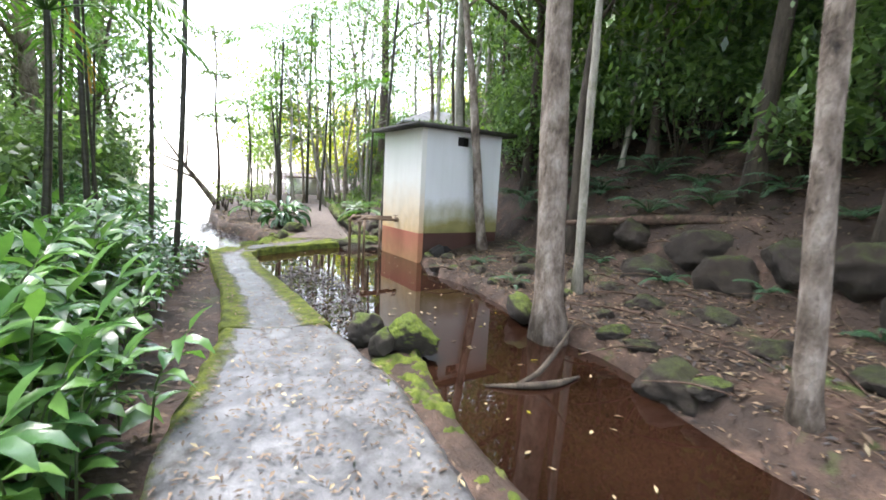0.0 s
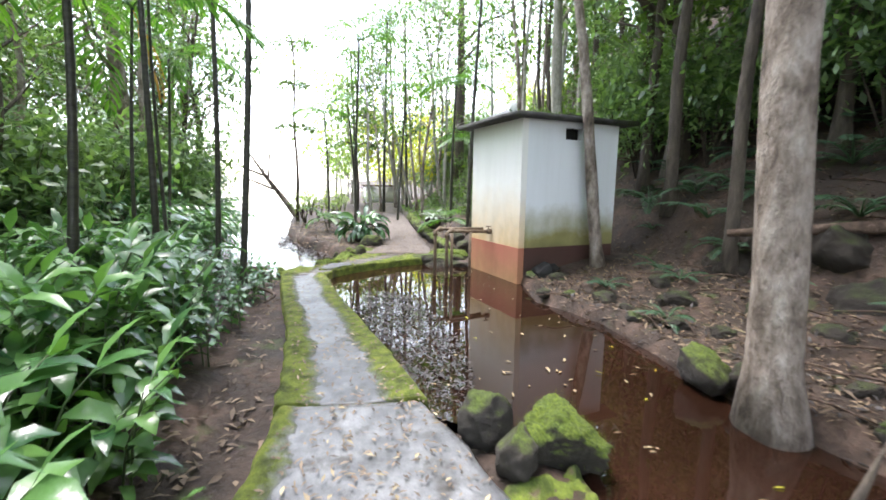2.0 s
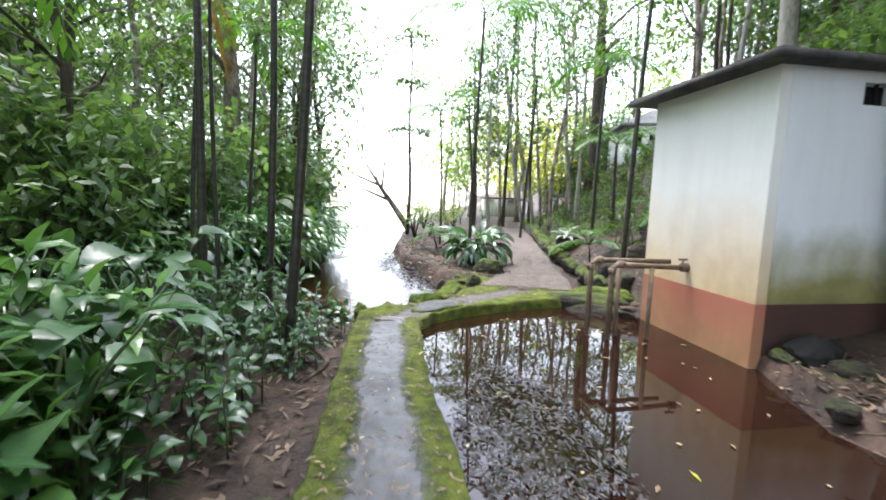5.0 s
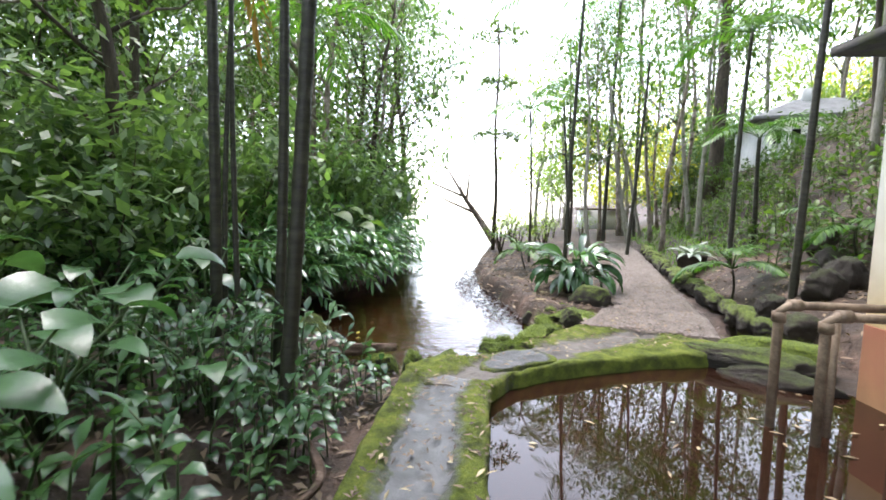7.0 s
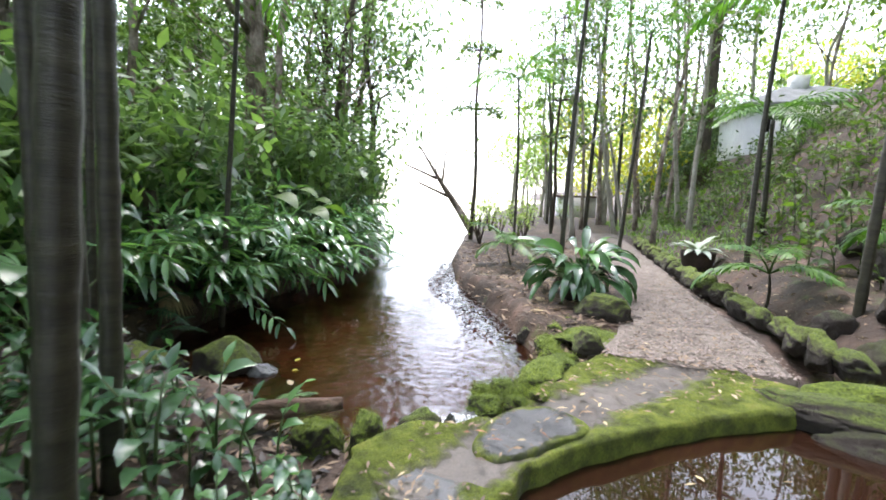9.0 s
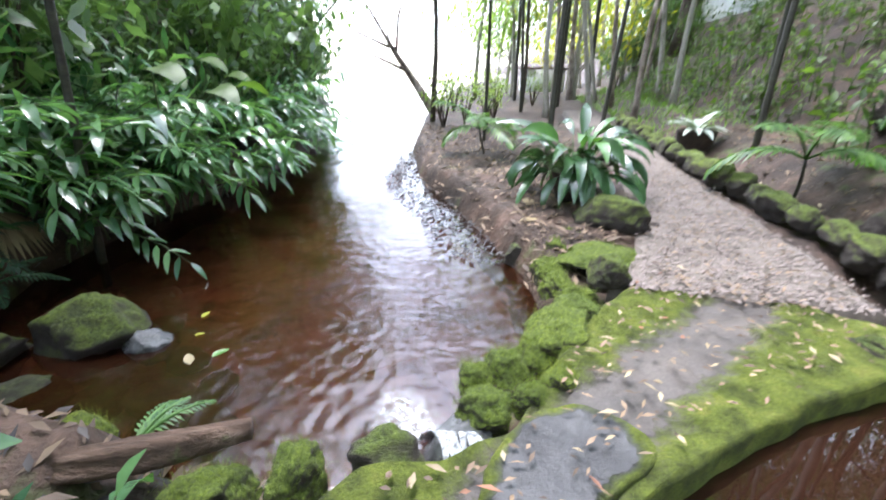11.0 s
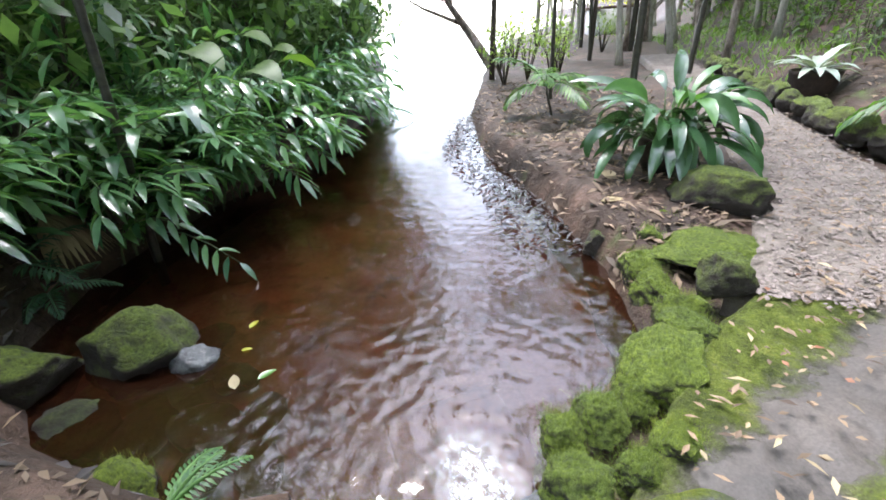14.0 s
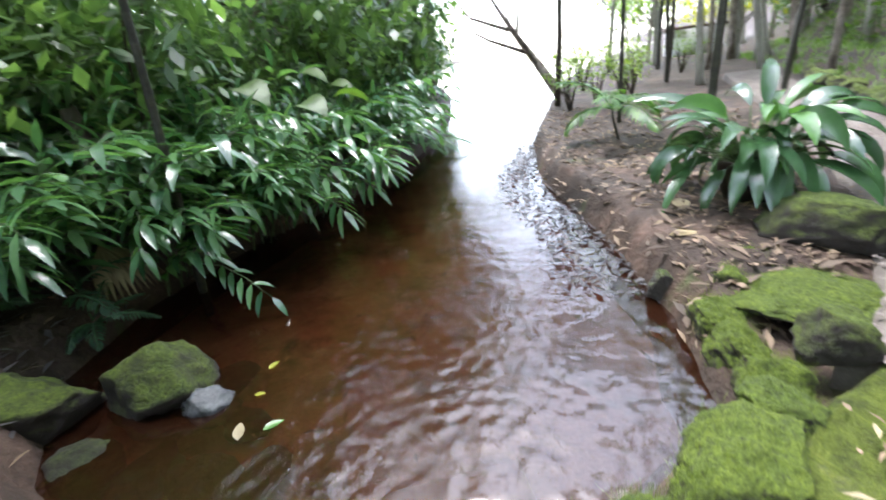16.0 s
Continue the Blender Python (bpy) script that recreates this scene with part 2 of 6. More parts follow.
DEADWOOD = surface("rotting_wood", [(0.3, (0.035, 0.021, 0.014)), (0.55, (0.115, 0.072, 0.05)), (0.75, (0.28, 0.2, 0.155))], 6, 0.85, 40, (1.0, 0.05), (0.4, 2, 2), spots=((0.1, 0.13, 0.04), 4, 0.6, 0.7))
LEAF = leafy("glossy_green_leaf", (0.032, 0.095, 0.042), (0.15, 0.3, 0.09), 0.24, 0.22, 0.75)
LEAF_BANK = leafy("deep_green_leaf", (0.035, 0.1, 0.058), (0.18, 0.33, 0.155), 0.22, 0.28, 1.0)
LEAF_BROAD = leafy("broad_green_leaf", (0.035, 0.09, 0.05), (0.11, 0.22, 0.1), 0.26, 0.25, 0.9)
LEAF_POT = leafy("dark_pot_plant_leaf", (0.016, 0.05, 0.024), (0.06, 0.13, 0.055), 0.2, 0.12, 1.0)
LEAF_TREE = leafy("tree_leaf", (0.03, 0.07, 0.02), (0.12, 0.19, 0.045), 0.45, 0.4)
LEAF_DARK = leafy("shade_leaf", (0.06, 0.11, 0.06), (0.19, 0.29, 0.13), 0.32, 0.4, 0.8)
LEAF_PALE = leafy("pale_far_leaf", (0.1, 0.17, 0.05), (0.26, 0.34, 0.1), 0.5, 0.45)
LEAF_YELLOW = leafy("yellow_leaf", (0.3, 0.3, 0.03), (0.55, 0.5, 0.06), 0.5, 0.4)
LEAF_GREY = leafy("silvery_leaf", (0.16, 0.2, 0.18), (0.4, 0.45, 0.43), 0.4, 0.1)
FERN = leafy("fern_green", (0.035, 0.1, 0.04), (0.11, 0.22, 0.07), 0.5, 0.3)
# darker, bluer copy of the fern green: the shade is put into the leaf colour
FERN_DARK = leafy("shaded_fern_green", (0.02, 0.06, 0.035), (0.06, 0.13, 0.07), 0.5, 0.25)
PALM = leafy("palm_green", (0.03, 0.09, 0.02), (0.12, 0.24, 0.045), 0.4, 0.35)
RUST = leafy("rust_brown_leaf", (0.12, 0.04, 0.02), (0.3, 0.12, 0.06), 0.6, 0.1)
ORANGE = leafy("dying_orange_frond", (0.36, 0.17, 0.03), (0.55, 0.28, 0.05), 0.6, 0.4)
DRY = leafy("dead_leaf", (0.045, 0.026, 0.018), (0.27, 0.185, 0.13), 0.7, 0.05)
DRY_PALE = leafy("pale_dead_leaf", (0.14, 0.095, 0.055), (0.42, 0.34, 0.22), 0.6, 0.05)
SODDEN = leafy("sodden_leaf", (0.014, 0.011, 0.012), (0.06, 0.05, 0.056), 0.6, 0.0)
GRASS = leafy("lawn_grass", (0.08, 0.16, 0.03), (0.2, 0.33, 0.08), 0.6, 0.3)
MOSS_TUFT = leafy("moss_tuft", (0.052, 0.08, 0.011), (0.21, 0.27, 0.034), 0.8, 0.2)
STEM = surface("green_stem", [(0.3, (0.03, 0.06, 0.02)), (0.7, (0.09, 0.13, 0.04))], 8, 0.5, 50, (0.3, 0.005))
ROCK = mossy("mossy_rock", (0.075, 0.062, 0.052), (0.09, 0.13, 0.02), 0.6, 0.85)
ROCK_DARK = mossy("damp_rock", (0.05, 0.037, 0.028), (0.055, 0.075, 0.018), 0.66, 0.95)
ROCK_MOSS = mossy("moss_covered_rock", (0.06, 0.05, 0.038), (0.125, 0.18, 0.02), 0.36, 0.66)
ROCK_CAP = mossy("moss_capped_rock", (0.055, 0.043, 0.035), (0.11, 0.155, 0.02), 0.46, 0.78)
ROCK_WET = surface("wet_grey_rock", [(0.3, (0.03, 0.032, 0.035)), (0.7, (0.13, 0.135, 0.14))], 6, 0.18, 60, (0.8, 0.03))
PIPE = surface("rusty_pipe", [(0.3, (0.09, 0.06, 0.04)), (0.7, (0.26, 0.19, 0.13))], 9, 0.6, 60, (0.5, 0.006), metal=0.2)
ROOF = surface("blackened_roof_slab", [(0.3, (0.02, 0.02, 0.018)), (0.7, (0.09, 0.085, 0.08))], 4, 0.85, 50, (0.6, 0.02), spots=((0.06, 0.08, 0.02), 3, 0.55, 0.7))
POT = surface("dark_clay_pot", [(0.3, (0.02, 0.015, 0.012)), (0.7, (0.075, 0.05, 0.04))], 6, 0.8, 50, (0.6, 0.01))
DARK = surface("dark_recess", [(0.3, (0.008, 0.008, 0.008)), (0.7, (0.02, 0.018, 0.016))], 6, 0.9, 50, (0.2, 0.01))
RENDER = surface("grey_render", [(0.3, (0.2, 0.2, 0.21)), (0.7, (0.36, 0.36, 0.37))], 2, 0.85, 60, (0.4, 0.01))
WHITE = surface("white_wall_paint", [(0.3, (0.66, 0.66, 0.66)), (0.7, (0.82, 0.82, 0.81))], 2, 0.8, 60, (0.2, 0.005))


def plaster(name, base, low, line, soft, damp):
    """White plaster, discoloured upward from its foot with a ragged edge."""
    m, n, l, p = nodes_of(name)
    tc, sep = n.new("ShaderNodeTexCoord"), n.new("ShaderNodeSeparateXYZ")
    l.new(tc.outputs["Object"], sep.inputs[0])
    rag = noise_tex(n, l, 1.6, 6)
    mad = n.new("ShaderNodeMath")
    mad.operation = "MULTIPLY_ADD"
    l.new(rag, mad.inputs[0])
    mad.inputs[1].default_value = 0.9
    l.new(sep.outputs["Z"], mad.inputs[2])
    ms = n.new("ShaderNodeMapRange")
    ms.inputs[1].default_value, ms.inputs[2].default_value = line + 0.45 - soft, line + 0.45 + soft
    l.new(mad.outputs[0], ms.inputs[0])
    c = mix(n, l, ms.outputs[0], ramp(n, l, noise_tex(n, l, 3, 6), [(0.3, tuple(v * 0.7 for v in low)), (0.7, low)]), base)
    d = n.new("ShaderNodeMapRange")
    d.inputs[1].default_value, d.inputs[2].default_value = damp + 0.1, damp + 0.75
    l.new(mad.outputs[0], d.inputs[0])
    c = mix(n, l, d.outputs[0], tuple(v * 0.35 for v in low), c)
    streak = noise_tex(n, l, 5, 6, 0.6, (1, 1, 0.12))
    c = mix(n, l, 0.5, c, ramp(n, l, streak, [(0.25, (0.86, 0.86, 0.84)), (0.55, (1, 1, 1))]), "MULTIPLY")
    l.new(c, p.inputs["Base Color"])
    p.inputs["Roughness"].default_value = 0.85
    l.new(bump(n, l, noise_tex(n, l, 70, 4), 0.3, 0.006), p.inputs["Normal"])
    return m


PLASTER_CREAM = plaster("plaster_stained_cream", (0.8, 0.79, 0.74), (0.72, 0.52, 0.27), 1.0, 0.55, -0.35)
PLASTER_GREEN = plaster("plaster_stained_green", (0.74, 0.76, 0.77), (0.3, 0.27, 0.1), 0.95, 0.3, 0.35)
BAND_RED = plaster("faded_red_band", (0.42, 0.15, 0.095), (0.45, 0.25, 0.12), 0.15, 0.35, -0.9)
# the front wall's band, a much darker brown than the side wall's red
BAND_DARK = plaster("dark_brown_band", (0.07, 0.03, 0.022), (0.07, 0.04, 0.03), 0.2, 0.3, -0.5)


# ---- building helpers ----
class Soup:
    """Gathers the faces of one mesh."""

    def __init__(self):
        self.v, self.f, self.moss = [], [], []

    def add(self, verts, faces):
        k = len(self.v)
        self.v += [tuple(p) for p in verts]
        self.f += [tuple(i + k for i in f) for f in faces]

    def mesh(self, name, material, smooth=True):
        me = bpy.data.meshes.new(name)
        me.from_pydata(self.v, [], self.f)
        me.materials.append(material)
        if self.moss:
            me.attributes.new("moss", "FLOAT", "POINT").data.foreach_set("value", self.moss)
        if smooth:
            me.polygons.foreach_set("use_smooth", [True] * len(me.polygons))
        me.update()
        return me


def part(name, data, material, parent, label=""):
    me = data.mesh(name, material) if isinstance(data, Soup) else data
    if isinstance(data, bmesh.types.BMesh):
        me = bpy.data.meshes.new(name)
        data.to_mesh(me)
        data.free()
        me.materials.append(material)
    ob = new(name, me)
    ob.parent = parent
    return tagged(ob, label=label)


def thing(name, label, category, group="", m=None, kind=""):
    ob = new(name)
    ob.empty_display_size = 0.1
    if m is not None:
        ob.matrix_basis = m
    return tagged(ob, label, category, group, kind)


def single(name, data, material, label="", category="", group="", kind="", m=None):
    me = data.mesh(name, material) if isinstance(data, Soup) else data
    ob = new(name, me)
    if m is not None:
        ob.matrix_basis = m
    return tagged(ob, label, category, group, kind)


def tube(soup, pts, radii, sides=8, ring=0.0):
    """A tapered limb along points."""
    pts = [Vector(p) for p in pts]
    verts, faces = [], []
    for i, p in enumerate(pts):
        d = (pts[min(i + 1, len(pts) - 1)] - pts[max(i - 1, 0)]).normalized()
        u = d.cross(Vector((0.31, 0.95, 0.05))).normalized() if abs(d.y) < 0.9 else d.cross(Vector((1, 0, 0))).normalized()
        w = d.cross(u)
        for k in range(sides):
            a = 2 * math.pi * k / sides
            r = radii[i] * (1 + ring * noise.noise(p * 1.7 + Vector((math.cos(a), math.sin(a), 0)) * 1.3))
            verts.append(p + (u * math.cos(a) + w * math.sin(a)) * r)
    for i in range(len(pts) - 1):
        for k in range(sides):
            a, b = i * sides + k, i * sides + (k + 1) % sides
            faces.append((a, b, b + sides, a + sides))
    verts += [pts[0], pts[-1]]
    n = len(verts)
    last = (len(pts) - 1) * sides
    for k in range(sides):
        faces.append((n - 2, (k + 1) % sides, k))
        faces.append((n - 1, last + k, last + (k + 1) % sides))
    soup.add(verts, faces)


def blade(soup, base, yaw, pitch, length, width, droop=1.0, roll=0.0, n=3, fat=0.42, fold=0.25):
    """A leaf blade that starts at base, heads off at yaw and pitch and droops; folded along its midrib."""
    p = Vector(base)
    h = Vector((math.cos(yaw), math.sin(yaw), 0))
    side0 = Vector((-h.y, h.x, 0))
    verts = []
    for i in range(n + 1):
        s = i / n
        a = pitch - droop * s
        d = h * math.cos(a) + Vector((0, 0, math.sin(a)))
        up = h * -math.sin(a) + Vector((0, 0, math.cos(a)))
        side = side0 * math.cos(roll) + up * math.sin(roll)
        nrm = up * math.cos(roll) - side0 * math.sin(roll)
        w = width * 0.5 * (math.sin(math.pi * min(1.0, s ** (fat * 1.5 + 0.1))) ** 0.75 if 0 < s < 1 else 0.06)
        verts += [p + side * w + nrm * w * fold, p.copy(), p - side * w + nrm * w * fold]
        p += d * (length / n)
    faces = []
    for i in range(n):
        a = 3 * i
        faces += [(a, a + 1, a + 4, a + 3), (a + 1, a + 2, a + 5, a + 4)]
    soup.add(verts, faces)


def flakes(soup, centres, size, rng, tilt=0.8, narrow=0.42):
    """Many small folded leaves about given centres."""
    for c in centres:
        a, b, s = rng.uniform(0, 6.28), rng.gauss(0, tilt), size * rng.uniform(0.6, 1.35)
        d = Vector((math.cos(a) * math.cos(b), math.sin(a) * math.cos(b), math.sin(b)))
        w = d.cross(Vector((rng.uniform(-0.5, 0.5), rng.uniform(-0.5, 0.5), 1))).normalized() * s * narrow * 0.5
        c = Vector(c)
        soup.add([c - d * s * 0.5, c + w, c + d * s * 0.5, c - w], [(0, 1, 2, 3)])


def smooth(a, b, x):
    t = np.clip((x - a) / (b - a), 0, 1)
    return t * t * (3 - 2 * t)


def resample(pts, n):
    p = np.array(pts, float)
    s = np.r_[0, np.cumsum(np.linalg.norm(np.diff(p, axis=0), axis=1))]
    t = np.linspace(0, s[-1], n)
    q = np.stack([np.interp(t, s, p[:, k]) for k in range(p.shape[1])], 1)
    for _ in range(2):
        q[1:-1] = (q[:-2] + 2 * q[1:-1] + q[2:]) / 4
    return q


def inside(poly, x, y):
    """The distance of points to the outline of a polygon, negative inside."""
    p = np.array(poly, float)
    q = np.roll(p, -1, 0)
    best, odd = np.full(x.shape, 1e9), np.zeros(x.shape, bool)
    for (ax, ay), (bx, by) in zip(p, q):
        dx, dy = bx - ax, by - ay
        t = np.clip(((x - ax) * dx + (y - ay) * dy) / (dx * dx + dy * dy), 0, 1)
        best = np.minimum(best, np.hypot(x - ax - t * dx, y - ay - t * dy))
        hit = (ay > y) != (by > y)
        odd ^= hit & (x < dx * (y - ay) / (dy if dy else 1e-9) + ax)
    return np.where(odd, -best, best)


# ---- the ground ----
POOL_Z, STREAM_Z = -0.13, -0.25
POOL_EDGE = [(1.35, -6), (1.3, 1.0), (1.25, 2.3), (1.3, 2.9), (1.5, 3.6), (1.2, 4.2), (0.75, 4.65), (0.55, 5.7), (0.2, 7.6), (0.1, 8.8), (0.05, 9.27), (0.2, 9.65), (0.65, 10.07),
             (1.33, 10.3), (2.1, 10.55), (2.55, 10.25), (2.95, 10.0), (3.18, 8.4), (2.85, 7.2), (3.25, 6.1), (3.1, 4.7), (2.95, 3.7), (3.15, 3.1), (3.1, 2.6), (2.8, 2.15), (2.7, 1.5), (2.8, -6)]
STREAM_EDGE = [(-0.1, 10.15), (-0.1, 10.6), (0.36, 11.2), (0.36, 12.0), (0.1, 12.8), (-0.3, 13.9), (-0.75, 15.0), (-1.2, 17.5), (-1.35, 20.5), (-1.5, 24), (-1.6, 30), (-1.0, 45), (3, 80), (40, 300), (60, 2500), (-700, 2500),
               (-60, 60), (-16, 42), (-6.4, 29), (-4.2, 22), (-3.3, 18), (-3.15, 15), (-3.45, 13), (-3.45, 11.6), (-3.1, 10.7), (-2.4, 10.2), (-1.2, 10.0), (-0.7, 9.9)]
LEFT_EDGE = [(-0.75, -6), (-0.62, 0), (-0.58, 2.6), (-0.45, 3.65), (-0.32, 4.6), (-0.3, 5.3), (-0.34, 6.2), (-0.5, 7.2), (-0.6, 8.2), (-0.66, 9.0), (-0.68, 9.65)]


def heights(x, y):
    """The lie of the land."""
    edge = np.interp(y, [p[1] for p in LEFT_EDGE], [p[0] for p in LEFT_EDGE])
    left = edge - x
    hl = -0.14 + 0.26 * smooth(0.25, 1.3, left) + 0.025 * np.clip(left - 1, 0, 20) + 0.09 * np.clip(left - 9, 0, 60)
    foot = np.interp(y, [-6, 3, 7, 8.5, 10.5, 12, 30, 80], [3.0, 3.1, 3.2, 3.3, 3.5, 3.3, 5.5, 16])
    d = x - foot
    near = 0.02 + 0.13 * np.clip(d, 0, 2.2) + 0.45 * smooth(2.3, 2.9, d) + 0.72 * np.clip(d + 0.35 * smooth(6.0, 8.0, y) - 2.6, 0, 16)
    far = 0.12 + 0.25 * smooth(0, 0.5, d) + 0.06 * np.clip(d, 0, 1.2) + 0.92 * np.clip(d - 1.2, 0, 16)
    far = np.minimum(far, np.interp(y, [22, 25, 33, 40], [9.5, 3.4, 3.4, 6]))
    hr = near + (far - near) * smooth(9.5, 12, y)
    mid = -0.16 + 0 * x
    hb = np.where(x < edge, hl, np.where(d > 0, hr, mid))
    # past the dam, the left bank and the strip between stream and gravel
    bank = np.where(x < -1.5, 0.12 + 0.03 * np.clip(-2.5 - x, 0, 30) + 0.1 * np.clip(-9 - x, 0, 60), np.where(d > 0, hr, np.interp(y, [10, 11.3, 12.3], [-0.16, -0.14, 0.02])))
    hb = hb + (bank - hb) * smooth(9.3, 10.2, y)
    sp, ss = inside(POOL_EDGE, x, y), inside(STREAM_EDGE, x, y)
    litter = smooth(0.9, 0.35, np.hypot((x - 0.85) / 0.55, (y - 6.3) / 1.9))
    floor_p = -0.45 + 0.25 * litter
    h = floor_p + (hb - floor_p) * smooth(-0.22, 0.2, sp)
    h = np.where(ss < 3, -0.7 + (h + 0.7) * smooth(-0.32, 0.2, ss), h)
    return h


def rough_at(x, y, h):
    a = noise.fractal(Vector((x * 1.1, y * 1.1, 0.3)), 0.9, 2.1, 4)
    b = noise.noise(Vector((x * 6.1, y * 6.1, 4.0)))
    return h + 0.05 * a + 0.012 * b


def spread(lo, a, b, hi, step, grow):
    mid = list(np.arange(a, b, step))
    up, s = [b], step
    while up[-1] < hi:
        s *= grow
        up.append(up[-1] + s)
    down, s = [a - step], step
    while down[-1] > lo:
        s *= grow
        down.append(down[-1] - s)
    return np.array(down[::-1] + mid + up)


gx, gy = spread(-700, -4.5, 7.0, 700, 0.085, 1.09), spread(-80, 0.0, 16.0, 900, 0.085, 1.06)
GX, GY = np.meshgrid(gx, gy)
GH = heights(GX, GY)
GH = np.clip(GH, -1, 9.5)


def ground_at(x, y):
    """The ground's height at a place, from the grid."""
    i, j = int(np.searchsorted(gx, x)) - 1, int(np.searchsorted(gy, y)) - 1
    u, v = (x - gx[i]) / (gx[i + 1] - gx[i]), (y - gy[j]) / (gy[j + 1] - gy[j])
    h = (GH[j, i] * (1 - u) + GH[j, i + 1] * u) * (1 - v) + (GH[j + 1, i] * (1 - u) + GH[j + 1, i + 1] * u) * v
    return rough_at(x, y, float(h))


def off(poly, x, y):
    """inside() for a single place."""
    best, odd = 1e18, False
    ax, ay = poly[-1]
    for bx, by in poly:
        dx, dy = bx - ax, by - ay
        t = min(max(((x - ax) * dx + (y - ay) * dy) / (dx * dx + dy * dy), 0), 1)
        best = min(best, (x - ax - t * dx) ** 2 + (y - ay - t * dy) ** 2)
        if (ay > y) != (by > y) and x < dx * (y - ay) / dy + ax:
            odd = not odd
        ax, ay = bx, by
    return -math.sqrt(best) if odd else math.sqrt(best)


soup = Soup()
w = len(gx)
soup.v = [(float(x), float(y), rough_at(float(x), float(y), float(h))) for x, y, h in zip(GX.ravel(), GY.ravel(), GH.ravel())]
soup.f = [(j * w + i, j * w + i + 1, (j + 1) * w + i + 1, (j + 1) * w + i) for j in range(len(gy) - 1) for i in range(w - 1)]
single("ground", soup, SOIL, "brown forest soil with leaf litter and roots", "ground", kind="structure")


def sheet(name, outline, z, material, label):
    bm = bmesh.new()
    bm.faces.new([bm.verts.new((x, y, z)) for x, y in outline])
    bmesh.ops.triangulate(bm, faces=bm.faces[:])
    me = bpy.data.meshes.new(name)
    bm.to_mesh(me)
    bm.free()
    me.materials.append(material)
    return tagged(new(name, me), label, "water", kind="structure")


def grown(poly, by):
    p = np.array(poly, float)
    t = np.roll(p, -1, 0) - np.roll(p, 1, 0)
    nrm = np.stack([t[:, 1], -t[:, 0]], 1) / np.linalg.norm(t, axis=1)[:, None]
    q = p + nrm * by
    return q if inside(poly, q[:, 0], q[:, 1]).mean() > 0 else p - nrm * by


sheet("water_pool", grown(POOL_EDGE, 0.12), POOL_Z, POOL, "still muddy red-brown pool water with floating leaves")
def ripple(x, y):
    """The height of the stream's waves, highest where water falls in."""
    d = math.hypot(x + 0.4, y - 10.3)
    k, q = math.exp(-d / 1.5), Vector((x, y, 0))
    rings = 0.0011 * k * math.sin(57 * d + 5 * noise.noise(q * 2.3))
    chop = (0.0015 + 0.0046 * k) * noise.fractal(Vector((x * 15, y * 12, 0.5)), 0.5, 2.1, 3)
    return rings + chop + 0.0018 * noise.noise(Vector((x * 3, y * 6, 3.1)))


NEAR_END = 14.6
soup = Soup()
wx, wy = np.linspace(-3.6, 0.75, 198), np.linspace(9.75, NEAR_END, 221)
soup.v = [(float(x), float(y), STREAM_Z + ripple(x, y) * float(smooth(NEAR_END, NEAR_END - 0.6, y))) for y in wy for x in wx]
soup.f = [(j * 198 + i, j * 198 + i + 1, (j + 1) * 198 + i + 1, (j + 1) * 198 + i) for j in range(220) for i in range(197)]
turn = STREAM_EDGE.index((60, 2500))
out = [(0.75, NEAR_END)] + [(x + 0.3, y) for x, y in STREAM_EDGE[:turn + 1] if y > NEAR_END] + [(x - 0.3, y) for x, y in STREAM_EDGE[turn + 1:] if y > NEAR_END] + [(-3.6, NEAR_END)]
soup.add([(x, y, STREAM_Z) for x, y in out], [tuple(range(len(out)))])
single("water_stream", soup, STREAM, "shallow tea-brown stream water with ripples", "water", kind="structure")


bed = Soup()
bx, by = np.linspace(-3.6, 1.0, 60), np.linspace(9.7, 18.5, 110)
bed.v = [(float(x), float(y), -0.43 - 0.012 * (y - 10) + 0.05 * noise.fractal(Vector((x * 1.6, y * 1.6, 8.1)), 0.9, 2.0, 4)) for y in by for x in bx]
bed.f = [(j * 60 + i, j * 60 + i + 1, (j + 1) * 60 + i + 1, (j + 1) * 60 + i) for j in range(109) for i in range(59)]
single("stream_bed", bed, BED, "sandy brown stream bed under shallow water", "stream bed", kind="structure")


# ---- path, dam and gravel ----
def fuzz(soup, p, rng, size=0.03, count=3):
    for _ in range(count):
        q = (p[0] + rng.gauss(0, 0.012), p[1] + rng.gauss(0, 0.012), p[2] - 0.004)
        blade(soup, q, rng.uniform(0, 6.28), rng.uniform(0.4, 1.5), size * rng.uniform(0.5, 1.6), size * 0.3, 0.8, n=1)


def moss_pile(parent, left, right, moss, base, wave, count, seed, size=0.017):
    """Short tufts that stand where the slab carries moss."""
    rng, s = random.Random(seed), Soup()
    a, b = resample(left, 160), resample(right, 160)
    for _ in range(count):
        i, t = rng.randrange(160), rng.uniform(0.02, 0.98)
        p = a[i] + (b[i] - a[i]) * t
        v = moss(p[0], p[1], t)
        if v > 0.5 + 0.25 * rng.random():
            z = base + swell(v) + wave * noise.fractal(Vector((p[0] * 3, p[1] * 3, 0)), 1.0, 2.0, 4)
            fuzz(s, (p[0], p[1], z), rng, size, 3)
    tagged(part("moss_tufts", s, MOSS_TUFT, parent), kind="stuff")


def swell(v):
    k = min(max((v - 0.35) / 0.5, 0), 1)
    return 0.022 * k * k * (3 - 2 * k)


